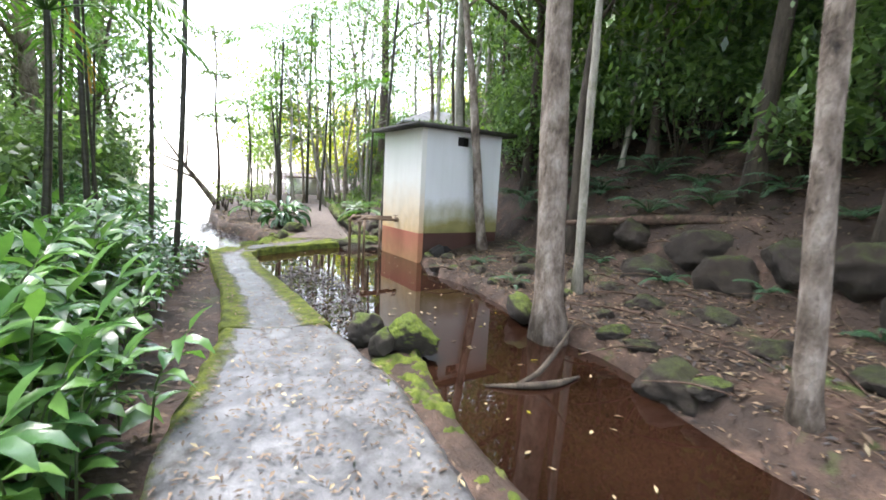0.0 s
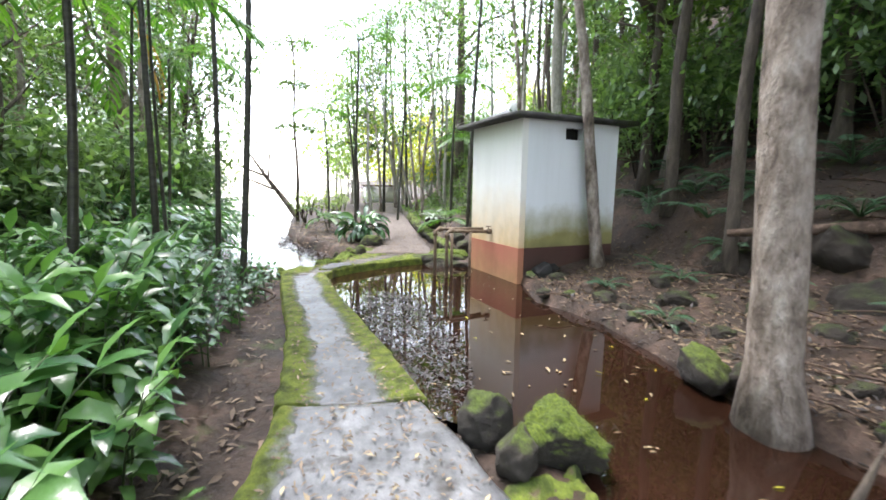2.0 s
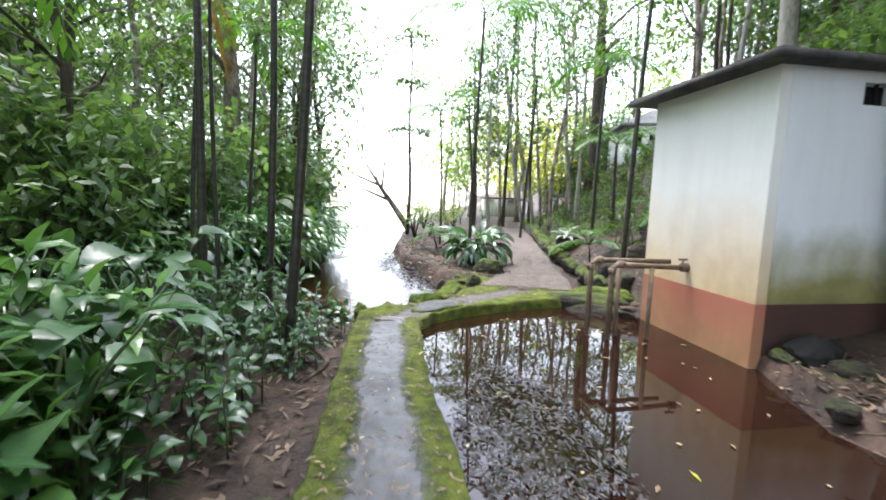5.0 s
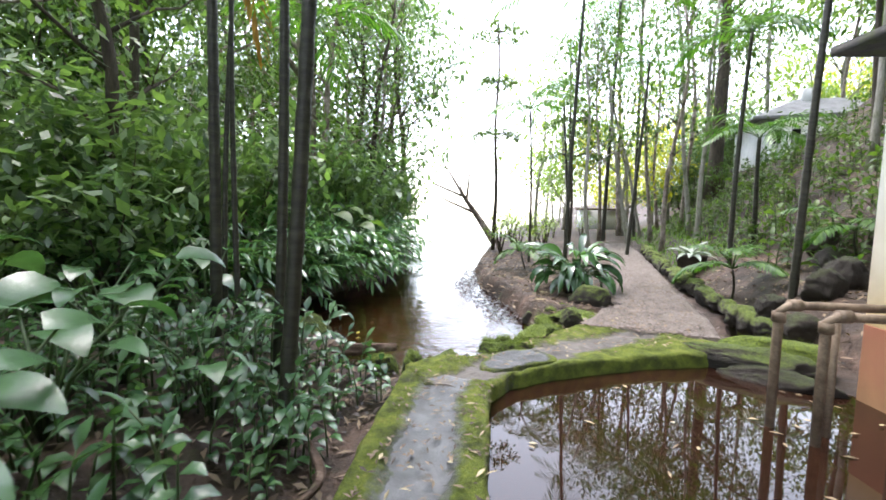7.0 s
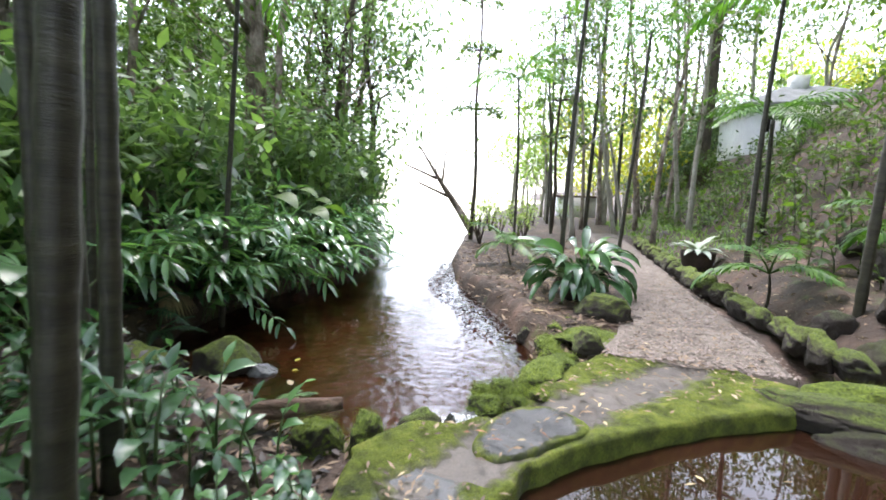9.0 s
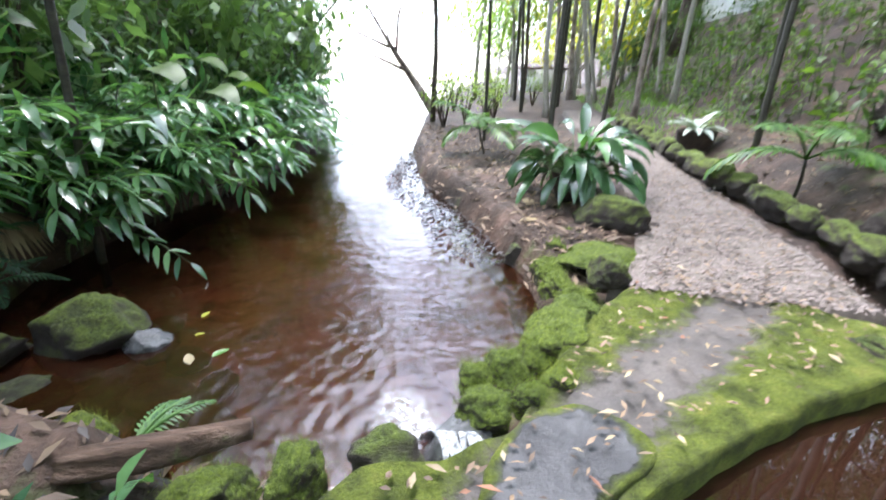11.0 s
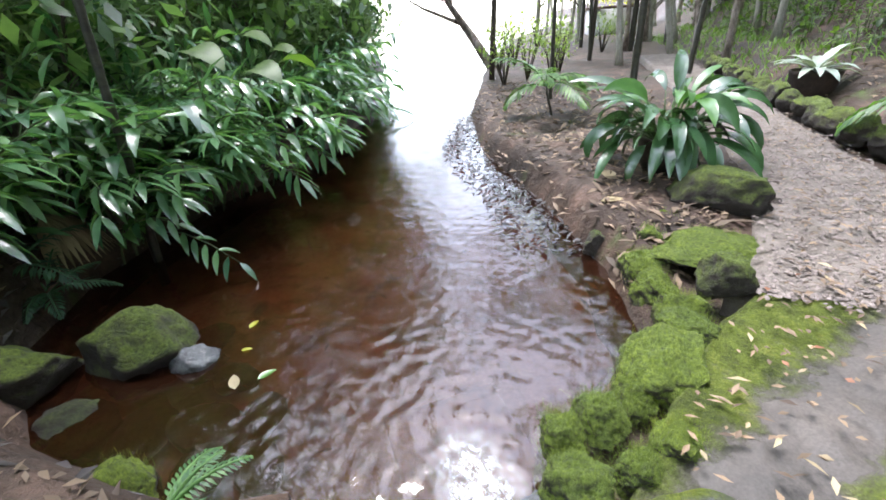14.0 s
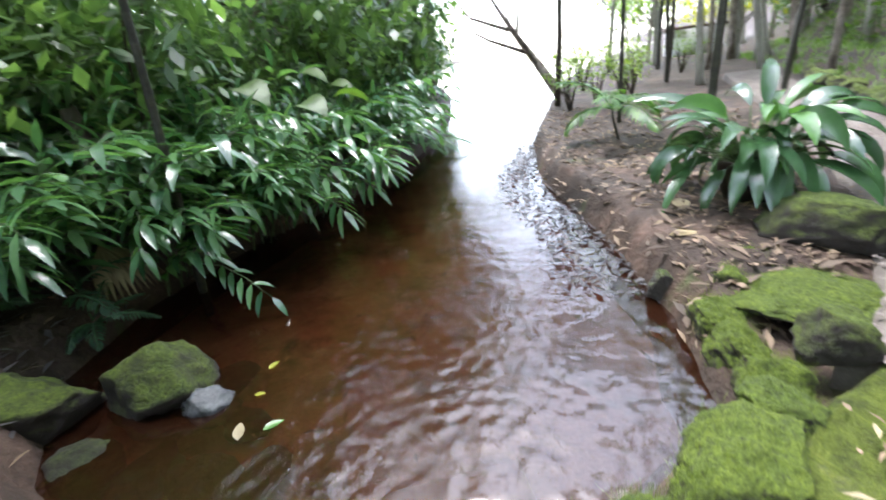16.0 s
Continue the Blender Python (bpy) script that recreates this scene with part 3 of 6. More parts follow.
def ribbon(left, right, n, m, z, skirt=0.45, wave=0.012, lift=None, seed=0.0, edge=0.03, moss=None):
    """A strip between two lines, with rounded, uneven edges and sides that go down."""
    a, b = resample(left, n), resample(right, n)
    s = Soup()
    verts = []
    cols = m + 3
    for i in range(n):
        for k in range(-1, m + 2):
            t = min(max(k / m, 0), 1)
            p = a[i] + (b[i] - a[i]) * t
            zz = z(i / (n - 1), t) if callable(z) else z
            if 0 <= k <= m:
                zz += wave * noise.fractal(Vector((p[0] * 3 + seed, p[1] * 3, seed)), 1.0, 2.0, 4)
                if k in (0, m):
                    zz -= edge
                    wob = 0.03 * noise.noise(Vector((p[0] * 5, p[1] * 5, seed + 3)))
                    d = (b[i] - a[i]) / max(np.linalg.norm(b[i] - a[i]), 1e-6)
                    p = p + d * wob
            else:
                zz -= skirt
            if lift and 0 <= k <= m:
                zz += lift(p[0], p[1], t)
            if moss:
                v = moss(p[0], p[1], t)
                s.moss.append(v)
                zz += swell(v) if 0 <= k <= m else 0
            verts.append((float(p[0]), float(p[1]), float(zz)))
    faces = [(i * cols + k, i * cols + k + 1, (i + 1) * cols + k + 1, (i + 1) * cols + k) for i in range(n - 1) for k in range(cols - 1)]
    faces += [tuple(range(cols))[::-1], tuple((n - 1) * cols + k for k in range(cols))]
    s.add(verts, faces)
    return s


def moss_lift(low, high, thick, scale=2.3):
    """Moss that swells above the stone in patches and sinks under it between them."""
    def lift(x, y, t):
        v = noise.fractal(Vector((x * scale, y * scale, 7.7)), 0.7, 2.1, 6) - 0.9 * max(0, abs(t - 0.5) - 0.36) * 4
        k = min(max((v - low) / (high - low), 0), 1)
        return -0.05 + (0.05 + thick) * k * k * (3 - 2 * k) + (0.01 * noise.noise(Vector((x * 17, y * 17, 1))) + 0.006 * noise.noise(Vector((x * 45, y * 45, 1)))) * k
    return lift


def patchy(x, y, scale=3.0):
    return 0.5 * noise.fractal(Vector((x * scale, y * scale, 7.7)), 0.7, 2.1, 5)


def near_moss(x, y, t):
    """Moss creeps in from the slab's left edge, more of it towards the joint."""
    band = 0.015 + 0.13 * float(smooth(2.4, 3.6, y))
    return 0.42 + max((band - t) * 6, -0.55) + patchy(x, y) * 0.7


def far_moss(x, y, t):
    return 0.5 + max(0.27 - t, t - 0.74, -0.16) * 4.5 + patchy(x, y) * 0.55


def dam_moss(x, y, t):
    """Moss on either side of the trodden lane over the dam."""
    d = min(math.hypot(x - ax - u * (bx_ - ax), y - ay - u * (by_ - ay)) for (ax, ay), (bx_, by_) in zip(LANE_LINE, LANE_LINE[1:])
            for u in [min(max(((x - ax) * (bx_ - ax) + (y - ay) * (by_ - ay)) / ((bx_ - ax) ** 2 + (by_ - ay) ** 2), 0), 1)])
    return 0.5 + max(min((d - 0.17) * 4, 0.55), -0.5) + patchy(x, y, 3.6) * 0.6


LANE_LINE = [(-0.3, 9.3), (0.15, 9.85), (0.5, 10.22), (0.83, 10.5), (1.17, 10.8), (1.55, 11.15), (1.8, 11.6)]
path = thing("path", "weathered concrete footpath with mossy edges and fallen leaves", "path", kind="structure")
part("near_slab", ribbon([(-0.72, -6), (-0.6, 0), (-0.56, 2.6), (-0.43, 3.65), (-0.3, 4.6)], [(1.0, -6), (0.95, 0), (0.95, 2), (0.98, 3.0), (0.82, 4.0), (0.7, 4.45)], 170, 30, 0.0, moss=near_moss), CONCRETE, path)
FAR_L = [(-0.34, 4.64), (-0.34, 5.4), (-0.38, 6.4), (-0.52, 7.5), (-0.62, 8.4), (-0.68, 9.1), (-0.7, 9.6)]
FAR_R = [(0.74, 4.49), (0.58, 5.6), (0.39, 6.7), (0.19, 7.8), (0.1, 8.7), (0.04, 9.35)]
part("far_slab", ribbon(FAR_L, FAR_R, 150, 36, -0.012, moss=far_moss), WETCON, path)
part("edge_moss", ribbon([(0.75, 1.2), (0.78, 2.2), (0.8, 3.0), (0.85, 3.5)], [(1.28, 1.2), (1.22, 2.3), (1.3, 2.9), (1.42, 3.55)], 90, 24, -0.05, 0.3, 0.02, moss_lift(-0.35, 0.45, 0.05)), MOSS, path, "patchy moss on reddish earth beside the slab")
part("earth_edge", ribbon([(0.9, -6), (0.9, 1.0), (0.92, 2.2), (0.95, 3.0), (0.85, 3.9)], [(1.3, -6), (1.26, 1.0), (1.2, 2.3), (1.26, 2.9), (1.38, 3.5)], 40, 6, -0.05, 0.4, 0.03), SOIL, path)

dam = thing("dam", "low concrete dam crossing between pool and stream, covered in moss", "dam", kind="structure")
FRONT = [(-0.45, 9.2), (0.03, 9.25), (0.2, 9.58), (0.57, 9.87), (0.83, 10.02), (1.37, 10.32), (2.06, 10.58), (2.5, 10.6)]
BACK = [(-0.72, 9.55), (-0.5, 9.86), (-0.2, 9.9), (0.06, 10.08), (0.3, 10.5), (0.6, 10.98), (0.95, 11.38), (1.35, 11.75)]
part("core", ribbon(BACK, FRONT, 130, 60, -0.01, 0.6, 0.03, moss=dam_moss), DAMCON, dam, "grey concrete crown of the dam")
gravel = thing("gravel_path", "pale gravel footpath strewn with small dead leaves", "path", kind="structure")
GL = [(0.8, 11.36), (1.15, 11.8), (1.4, 12.7), (1.75, 14.0), (2.1, 16), (2.35, 18.5), (2.8, 23)]
GR = [(2.35, 11.12), (2.5, 11.9), (2.6, 13.0), (2.75, 14.5), (3.0, 16.2), (3.3, 19), (3.7, 23)]
part("bed", ribbon(GL, GR, 70, 16, lambda s, t: 0.028 + 0.16 * s, 0.4, 0.03), GRAVEL, gravel)
rng = random.Random(5)
soup = Soup()
la, lb = resample(GL, 200), resample(GR, 200)
for _ in range(7500):
    i = int(200 * rng.random() ** 1.7)
    t = rng.uniform(0.03, 0.97)
    c = la[i] + (lb[i] - la[i]) * t
    x, y, s = c[0] + rng.gauss(0, 0.04), c[1] + rng.gauss(0, 0.04), rng.uniform(0.008, 0.022)
    z = 0.033 + 0.16 * i / 199 + 0.03 * noise.fractal(Vector((x * 3, y * 3, 0)), 1.0, 2.0, 4)
    a = rng.uniform(0, 6.28)
    u, v = Vector((math.cos(a), math.sin(a), rng.uniform(-0.3, 0.3))) * s, Vector((-math.sin(a), math.cos(a), rng.uniform(-0.3, 0.3))) * s * 0.7
    o, k = Vector((x, y, z)), Vector((0, 0, s * 0.6))
    soup.add([o + u, o + v, o - u, o - v, o + k], [(0, 1, 4), (1, 2, 4), (2, 3, 4), (3, 0, 4)])
tagged(part("pebbles", soup, PEBBLE, gravel), kind="stuff")

moss_pile(dam, BACK, FRONT, dam_moss, -0.01, 0.03, 9000, 1)
moss_pile(path, FAR_L, FAR_R, far_moss, -0.012, 0.012, 6500, 3, 0.014)
# the flagstone by which the path meets the dam
def flagstone(outline, z, thick):
    """A worn flat stone with a rounded rim."""
    q = resample(outline + outline[:1], 61)[:-1]
    c, s = q.mean(0), Soup()
    rings = [(1.0, z - thick), (1.0, z - 0.03), (0.985, z - 0.008), (0.96, z), (0.9, z + 0.002), (0.8, z + 0.002), (0.68, z + 0.003), (0.5, z + 0.003), (0.25, z + 0.003)]
    for size, zz in rings:
        for x, y in q:
            k_ = size * (1 + 0.05 * noise.noise(Vector((x * 8, y * 8, 9.0))))
            x, y = c[0] + (x - c[0]) * k_, c[1] + (y - c[1]) * k_
            s.v.append((x, y, zz + 0.012 * noise.fractal(Vector((x * 7, y * 7, 2.0)), 0.8, 2.0, 4)))
            s.moss.append(float(0.85 * smooth(0.62, 0.97, size)) - 0.12 + patchy(x, y, 5) * 0.8)
    n_ = len(q)
    s.f = [(a * n_ + j, a * n_ + (j + 1) % n_, (a + 1) * n_ + (j + 1) % n_, (a + 1) * n_ + j) for a in range(len(rings) - 1) for j in range(n_)]
    s.f.append(tuple(range((len(rings) - 1) * n_, len(rings) * n_)))
    return s


single("flagstone", flagstone([(-0.06, 9.86), (0.04, 10.05), (0.18, 10.18), (0.36, 10.22), (0.53, 10.14), (0.6, 10.0), (0.52, 9.9), (0.36, 9.79), (0.2, 9.66), (0.06, 9.55), (-0.06, 9.6), (-0.1, 9.74)], 0.022, 0.16), LANE, "rounded damp grey flagstone at the dam's corner", "stone")


# ---- the pump house ----
def boxes(*spans):
    s = Soup()
    for x0, y0, z0, x1, y1, z1 in spans:
        v = [(x, y, z) for z in (z0, z1) for x, y in ((x0, y0), (x1, y0), (x1, y1), (x0, y1))]
        s.add(v, [(0, 3, 2, 1), (4, 5, 6, 7), (0, 1, 5, 4), (1, 2, 6, 5), (2, 3, 7, 6), (3, 0, 4, 7)])
    return s


def bevelled(soup, width=0.006):
    bm = bmesh.new()
    me = soup.mesh("box", DARK, False)
    bm.from_mesh(me)
    bpy.data.meshes.remove(me)
    bmesh.ops.bevel(bm, geom=bm.edges[:], offset=width, segments=2, affect="EDGES", profile=0.5)
    return bm


TURN = math.degrees(math.atan2(10.045 - 8.36, 2.934 - 3.2)) - 90
house = thing("pump_house", "small white plastered pump house with red base and slab roof", "hut", m=pose(3.2, 8.36, 0, 0, 0, TURN))
W, D, T = 2.08, 1.71, 0.12
BASE, TOP = 0.49, 2.64
# local x runs along the pool-facing wall, y away from the camera
part("side_wall", bevelled(boxes((0, 0.001, BASE, T, D, TOP))), PLASTER_CREAM, house, "white plaster stained cream near its foot")
s = Soup()
for y in (0, T):
    s.v += [(T, y, BASE), (W, y, BASE), (W, y, TOP), (T, y, TOP), (0.88, y, 2.34), (1.24, y, 2.34), (1.24, y, 2.54), (0.88, y, 2.54)]
for k in range(4):
    a, b = k, (k + 1) % 4
    s.f += [(a, b, b + 4, a + 4), (a + 8, a + 12, b + 12, b + 8), (a, a + 8, b + 8, b), (a + 4, b + 4, b + 12, a + 12)]
part("front_wall", s.mesh("front_wall", PLASTER_GREEN, False), PLASTER_GREEN, house, "white plaster stained green near its foot")
part("back_wall", bevelled(boxes((T, D - T, -0.3, W, D, TOP))), PLASTER_GREEN, house)
part("far_wall", bevelled(boxes((W - T, T, -0.3, W, D - T, TOP))), PLASTER_GREEN, house)
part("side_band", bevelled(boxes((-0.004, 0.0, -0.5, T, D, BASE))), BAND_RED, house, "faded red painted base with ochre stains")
part("front_band", bevelled(boxes((T, -0.004, -0.5, W, T, BASE))), BAND_DARK, house, "base band in dark brown on the front wall")
part("vent", boxes((0.88, T, 2.34, 1.24, T + 0.3, 2.54), (1.05, 0.03, 2.34, 1.07, 0.06, 2.54)), DARK, house, "dark ventilation opening")
s = Soup()
n = 14
for i in range(n + 1):
    for j in range(n + 1):
        x, y = -0.22 + (W + 0.5) * i / n, -0.2 + (D + 0.5) * j / n
        s.v.append((x, y, TOP + 0.075 + 0.012 * noise.noise(Vector((x * 3, y * 3, 0)))))
s.f = [(i * (n + 1) + j, (i + 1) * (n + 1) + j, (i + 1) * (n + 1) + j + 1, i * (n + 1) + j + 1) for i in range(n) for j in range(n)]
s.add(boxes((-0.22, -0.2, TOP, W + 0.28, D + 0.3, TOP + 0.07)).v, boxes((0, 0, 0, 1, 1, 1)).f)
roof = part("roof", s, ROOF, house, "thin blackened concrete roof slab")
s, rng = Soup(), random.Random(2)
for _ in range(160):
    x, y = rng.gauss(0.35, 0.2), rng.gauss(0.15, 0.12)
    blade(s, (x, max(y, -0.15), TOP + 0.08), rng.uniform(0, 6.28), rng.uniform(0.5, 1.4), rng.uniform(0.05, 0.13), 0.03, 1.2, n=2)
tagged(part("weeds", s, LEAF_TREE, roof, "bright green weeds growing on the slab"), kind="stuff")

pipes = thing("water_pipes", "rusty brown intake pipes with elbows standing in the pool", "pipe", m=pose(0, 0, 0))
LINES = [[(2.0, 9.37, -0.4), (2.0, 9.37, 0.69), (2.06, 9.38, 0.735), (2.98, 9.52, 0.72)], [(2.16, 9.15, -0.4), (2.16, 9.15, 0.68), (2.22, 9.16, 0.72), (3.1, 9.29, 0.68)]]
for pts in LINES:
    s = Soup()
    tube(s, pts, [0.03] * 4, 12)
    p = part("pipe", s, PIPE, pipes)
    for c, d in ((pts[1], (0, 0, -0.07)), (pts[2], (0.075, 0.011, 0))):
        s = Soup()
        tube(s, [c, (Vector(c) + Vector(d))], [0.042, 0.042], 12)
        part("elbow_collar", s, PIPE, p)
s = Soup()
tube(s, [(2.62, 9.2, -0.4), (2.62, 9.2, 0.69)], [0.026, 0.026], 10)
part("support_post", s, PIPE, pipes)
s = Soup()
tube(s, [(2.3, 9.3, -0.4), (2.3, 9.3, 0.7)], [0.026, 0.026], 10)
part("support_post", s, PIPE, pipes)
s = Soup()
tube(s, [(2.98, 9.27, 0.69), (3.06, 9.28, 0.69)], [0.05, 0.05], 12)
tube(s, [(3.0, 9.275, 0.69), (3.0, 9.275, 0.78)], [0.012, 0.012], 8)
tube(s, [(2.95, 9.27, 0.78), (3.05, 9.28, 0.78)], [0.012, 0.012], 8)
part("valve", s, PIPE, pipes, "small valve by the wall")


# ---- rocks ----
def rock_mesh(seed, sx, sy, sz, material, level=3, lumps=0.3):
    """A weathered boulder: a lump with flattened sides, ridges and pits."""
    rng = random.Random(seed)
    bm = bmesh.new()
    bmesh.ops.create_icosphere(bm, subdivisions=level, radius=1)
    o = Vector((seed * 3.7, seed * 1.3, seed))
    cuts = [(Vector((rng.gauss(0, 1), rng.gauss(0, 1), rng.gauss(0, 0.7))).normalized(), rng.uniform(0.62, 0.9)) for _ in range(9)]
    for v in bm.verts:
        d = v.co.normalized()
        c = d * (1 + lumps * noise.noise(d * 1.2 + o))
        for nrm, far in cuts:
            over = c.dot(nrm) - far
            if over > 0:
                c -= nrm * over * 0.85
        c *= 1 + 0.13 * noise.noise(d * 2.9 + o) + 0.07 * noise.noise(d * 6.5 + o) + 0.045 * noise.noise(d * 14 + o) + (0.05 * noise.noise(d * 24 + o) if level > 4 else 0)
        v.co = Vector((c.x * sx, c.y * sy, c.z * sz)) * 1.15
    me = bpy.data.meshes.new("rock")
    bm.to_mesh(me)
    bm.free()
    me.materials.append(material)
    me.polygons.foreach_set("use_smooth", [True] * len(me.polygons))
    return me


def rock(x, y, z, sx, sy, sz, turn=0, material=None, label="mossy brown boulder", group="", seed=None, tilt=0, name="rock", level=4):
    seed = x * 7 + y * 3 if seed is None else seed
    level = 5 if material is ROCK_MOSS and x < 1.5 else level
    me = rock_mesh(seed, sx, sy, sz, material or ROCK, level)
    ob = single(name, me, None, label, "rock", group, m=pose(x, y, z, tilt, 0, turn))
    if material is ROCK_MOSS and y < 13:
        rng, s = random.Random(int(seed * 10)), Soup()
        tops = [f for f in me.polygons if f.normal.z > 0.15]
        for f in rng.sample(tops, min(len(tops), 600)):
            fuzz(s, f.center, rng, 0.034, 2)
        tagged(part("moss", s, MOSS_TUFT, ob), kind="stuff")
    return ob


PATHSIDE = "rocks beside the path"
rock(0.98, 4.02, 0.06, 0.17, 0.15, 0.15, 20, ROCK, "dark brown boulder beside the concrete path", PATHSIDE)
rock(1.03, 3.64, 0.05, 0.15, 0.12, 0.13, 60, ROCK, "small moss-topped boulder beside the path", PATHSIDE)
rock(1.36, 3.74, 0.05, 0.25, 0.19, 0.18, -30, ROCK_MOSS, "large mossy boulder at the pool's edge", PATHSIDE)
STREAMSIDE = "rocks in the stream"
rock(-2.36, 10.86, -0.22, 0.27, 0.21, 0.21, 25, ROCK_CAP, "rounded boulder capped with green moss in the stream", STREAMSIDE)
rock(-2.88, 10.46, -0.2, 0.33, 0.25, 0.2, 40, ROCK_CAP, "mossy boulder at the stream bank", STREAMSIDE)
rock(-1.98, 10.86, -0.27, 0.13, 0.1, 0.09, 30, ROCK_WET, "small wet grey stone in the stream", STREAMSIDE)
rock(-2.35, 10.4, -0.33, 0.19, 0.14, 0.1, 10, ROCK_DARK, "wet dark stone in shallow water", STREAMSIDE)
rock(-2.7, 10.1, -0.27, 0.26, 0.17, 0.14, 70, ROCK_DARK, "damp stone at the water's edge", STREAMSIDE)
rock(-1.76, 10.1, -0.25, 0.16, 0.12, 0.12, 5, ROCK_MOSS, "moss-covered stone beside the fallen log", STREAMSIDE)
rock(-1.0, 9.8, -0.16, 0.15, 0.12, 0.14, 30, ROCK_MOSS, "moss-covered stone under the fallen log", STREAMSIDE)
rock(-0.75, 9.88, -0.17, 0.13, 0.11, 0.13, 80, ROCK_MOSS, "moss-covered stone at the foot of the dam", STREAMSIDE)
rock(-0.43, 9.99, -0.15, 0.14, 0.11, 0.13, 15, ROCK, "moss-covered stone at the foot of the dam", STREAMSIDE)
rock(-0.17, 10.06, -0.17, 0.16, 0.13, 0.14, 50, ROCK_WET, "wet dark rock under the trickling water", STREAMSIDE)
CUSHION, BANKSTONE = "round cushion of green moss on the dam's edge", "moss-covered stone set in the bank"
for x, y, z, r, flat, lab in ((-0.08, 10.4, -0.04, 0.09, 0.8, CUSHION), (0.07, 10.5, -0.04, 0.11, 0.7, CUSHION), (-0.04, 10.2, -0.05, 0.12, 0.85, CUSHION), (0.16, 10.27, -0.03, 0.085, 0.8, CUSHION), (0.3, 10.4, -0.02, 0.1, 0.6, CUSHION),
                              (0.38, 10.82, -0.06, 0.2, 0.62, "large cushion of bright green moss"), (0.22, 10.66, -0.08, 0.1, 0.8, CUSHION), (0.55, 11.05, -0.05, 0.15, 0.6, CUSHION), (0.6, 11.32, -0.12, 0.13, 0.9, BANKSTONE),
                              (0.52, 11.55, -0.16, 0.13, 0.9, BANKSTONE), (0.5, 11.8, -0.14, 0.14, 0.9, BANKSTONE), (0.6, 12.05, -0.1, 0.13, 0.9, BANKSTONE), (0.7, 12.3, -0.08, 0.14, 0.8, BANKSTONE)):
    rock(x, y, z, r, r * 0.88, r * flat, x * 200, ROCK_MOSS, lab, "mossy stones along the dam")
rock(0.3, 12.24, -0.18, 0.1, 0.08, 0.09, 30, ROCK, "small mossy stone at the water's edge", STREAMSIDE)
for x, y, r in ((-2.05, 10.45, 0.2), (-1.75, 10.52, 0.19), (-1.5, 10.6, 0.16), (-1.95, 10.2, 0.18), (-1.62, 10.3, 0.15), (-2.15, 11.15, 0.16), (-1.35, 10.35, 0.14), (-1.8, 10.85, 0.13)):
    rock(x, y, -0.37, r, r * 0.7, 0.07, x * 300, ROCK_DARK, "flat dark stone sunk in the shallow stream", "sunken stones", level=3)
rock(1.17, 12.5, 0.13, 0.33, 0.2, 0.17, -38, ROCK_CAP, "long moss-topped boulder beside the gravel path", PATHSIDE)
rock(0.9, 11.9, -0.02, 0.34, 0.24, 0.06, 10, ROCK_MOSS, "flat mossy stone beside the gravel", PATHSIDE)
rock(0.8, 11.4, 0.06, 0.12, 0.11, 0.12, 10, ROCK_CAP, "small dark stone with a mossy top", PATHSIDE)
rock(2.3, 10.55, -0.02, 0.5, 0.16, 0.12, -25, ROCK, "long flat mossy stone at the pool's end", "stones at the pool's end", tilt=8)
rock(2.62, 10.62, 0.03, 0.45, 0.2, 0.12, -15, ROCK_MOSS, "flat mossy stone at the pool's end", "stones at the pool's end")
rock(2.42, 10.3, -0.12, 0.42, 0.14, 0.1, -30, ROCK_DARK, "low dark stone at the pool's end", "stones at the pool's end")
rng = random.Random(8)
for i in range(24):
    t = i / 23
    x, y = np.interp(t, [0, 0.3, 0.6, 1], [2.72, 2.85, 3.05, 3.6]), 11.2 + 9.0 * t ** 1.1
    s = rng.uniform(0.13, 0.18)
    rock(x + rng.uniform(-0.04, 0.05), y, 0.12 + 0.12 * t, s * 1.5, s * 0.85, s * rng.uniform(0.75, 1.0), 80 + rng.uniform(-14, 14), ROCK_CAP, "long mossy edging stone along the gravel path", "edging stones of the gravel path")
for x, y, s in ((3.3, 11.6, 0.26), (3.75, 12.0, 0.24), (3.35, 12.3, 0.2), (4.3, 12.6, 0.3), (4.7, 13.5, 0.3), (5.1, 14.6, 0.28)):
    rock(x, y, ground_at(x, y) + s * 0.3, s, s * 0.8, s * 0.8, s * 900, ROCK_DARK, "dark stone on the leaf-strewn slope", "stones on the slope")
BANK = "rocks along the pool bank"
for i in range(16):
    t = i / 15
    y = 2.0 + 6.2 * t
    x = np.interp(y, [1.5, 2.3, 3.1, 3.7, 4.7, 6.1, 7.2, 8.4], [2.85, 3.1, 3.35, 3.3, 3.3, 3.45, 3.1, 3.5]) + rng.uniform(-0.05, 0.5)
    s = rng.uniform(0.08, 0.17)
    rock(x, y, ground_at(x, y) + s * 0.05, s * 1.2, s * 0.85, s * 0.6, rng.uniform(0, 180), ROCK_DARK if i % 3 else ROCK, "mossy stone on the muddy pool bank", BANK)
rock(3.2, 2.3, -0.06, 0.34, 0.25, 0.17, 20, ROCK_DARK, "flat-topped mossy boulder at the pool's edge", BANK)
rock(3.08, 4.4, 0.02, 0.2, 0.16, 0.19, 80, ROCK_CAP, "mossy boulder at the foot of the big tree", BANK)
for i in range(9):
    y = 1.6 + 0.62 * i
    x = 5.75 + rng.uniform(-0.15, 0.25)
    rock(x, y, ground_at(x, y) - 0.04, 0.38, 0.34, 0.3, rng.uniform(0, 180), ROCK_DARK, "large mossy boulder of the old retaining wall", "boulders of the retaining wall")
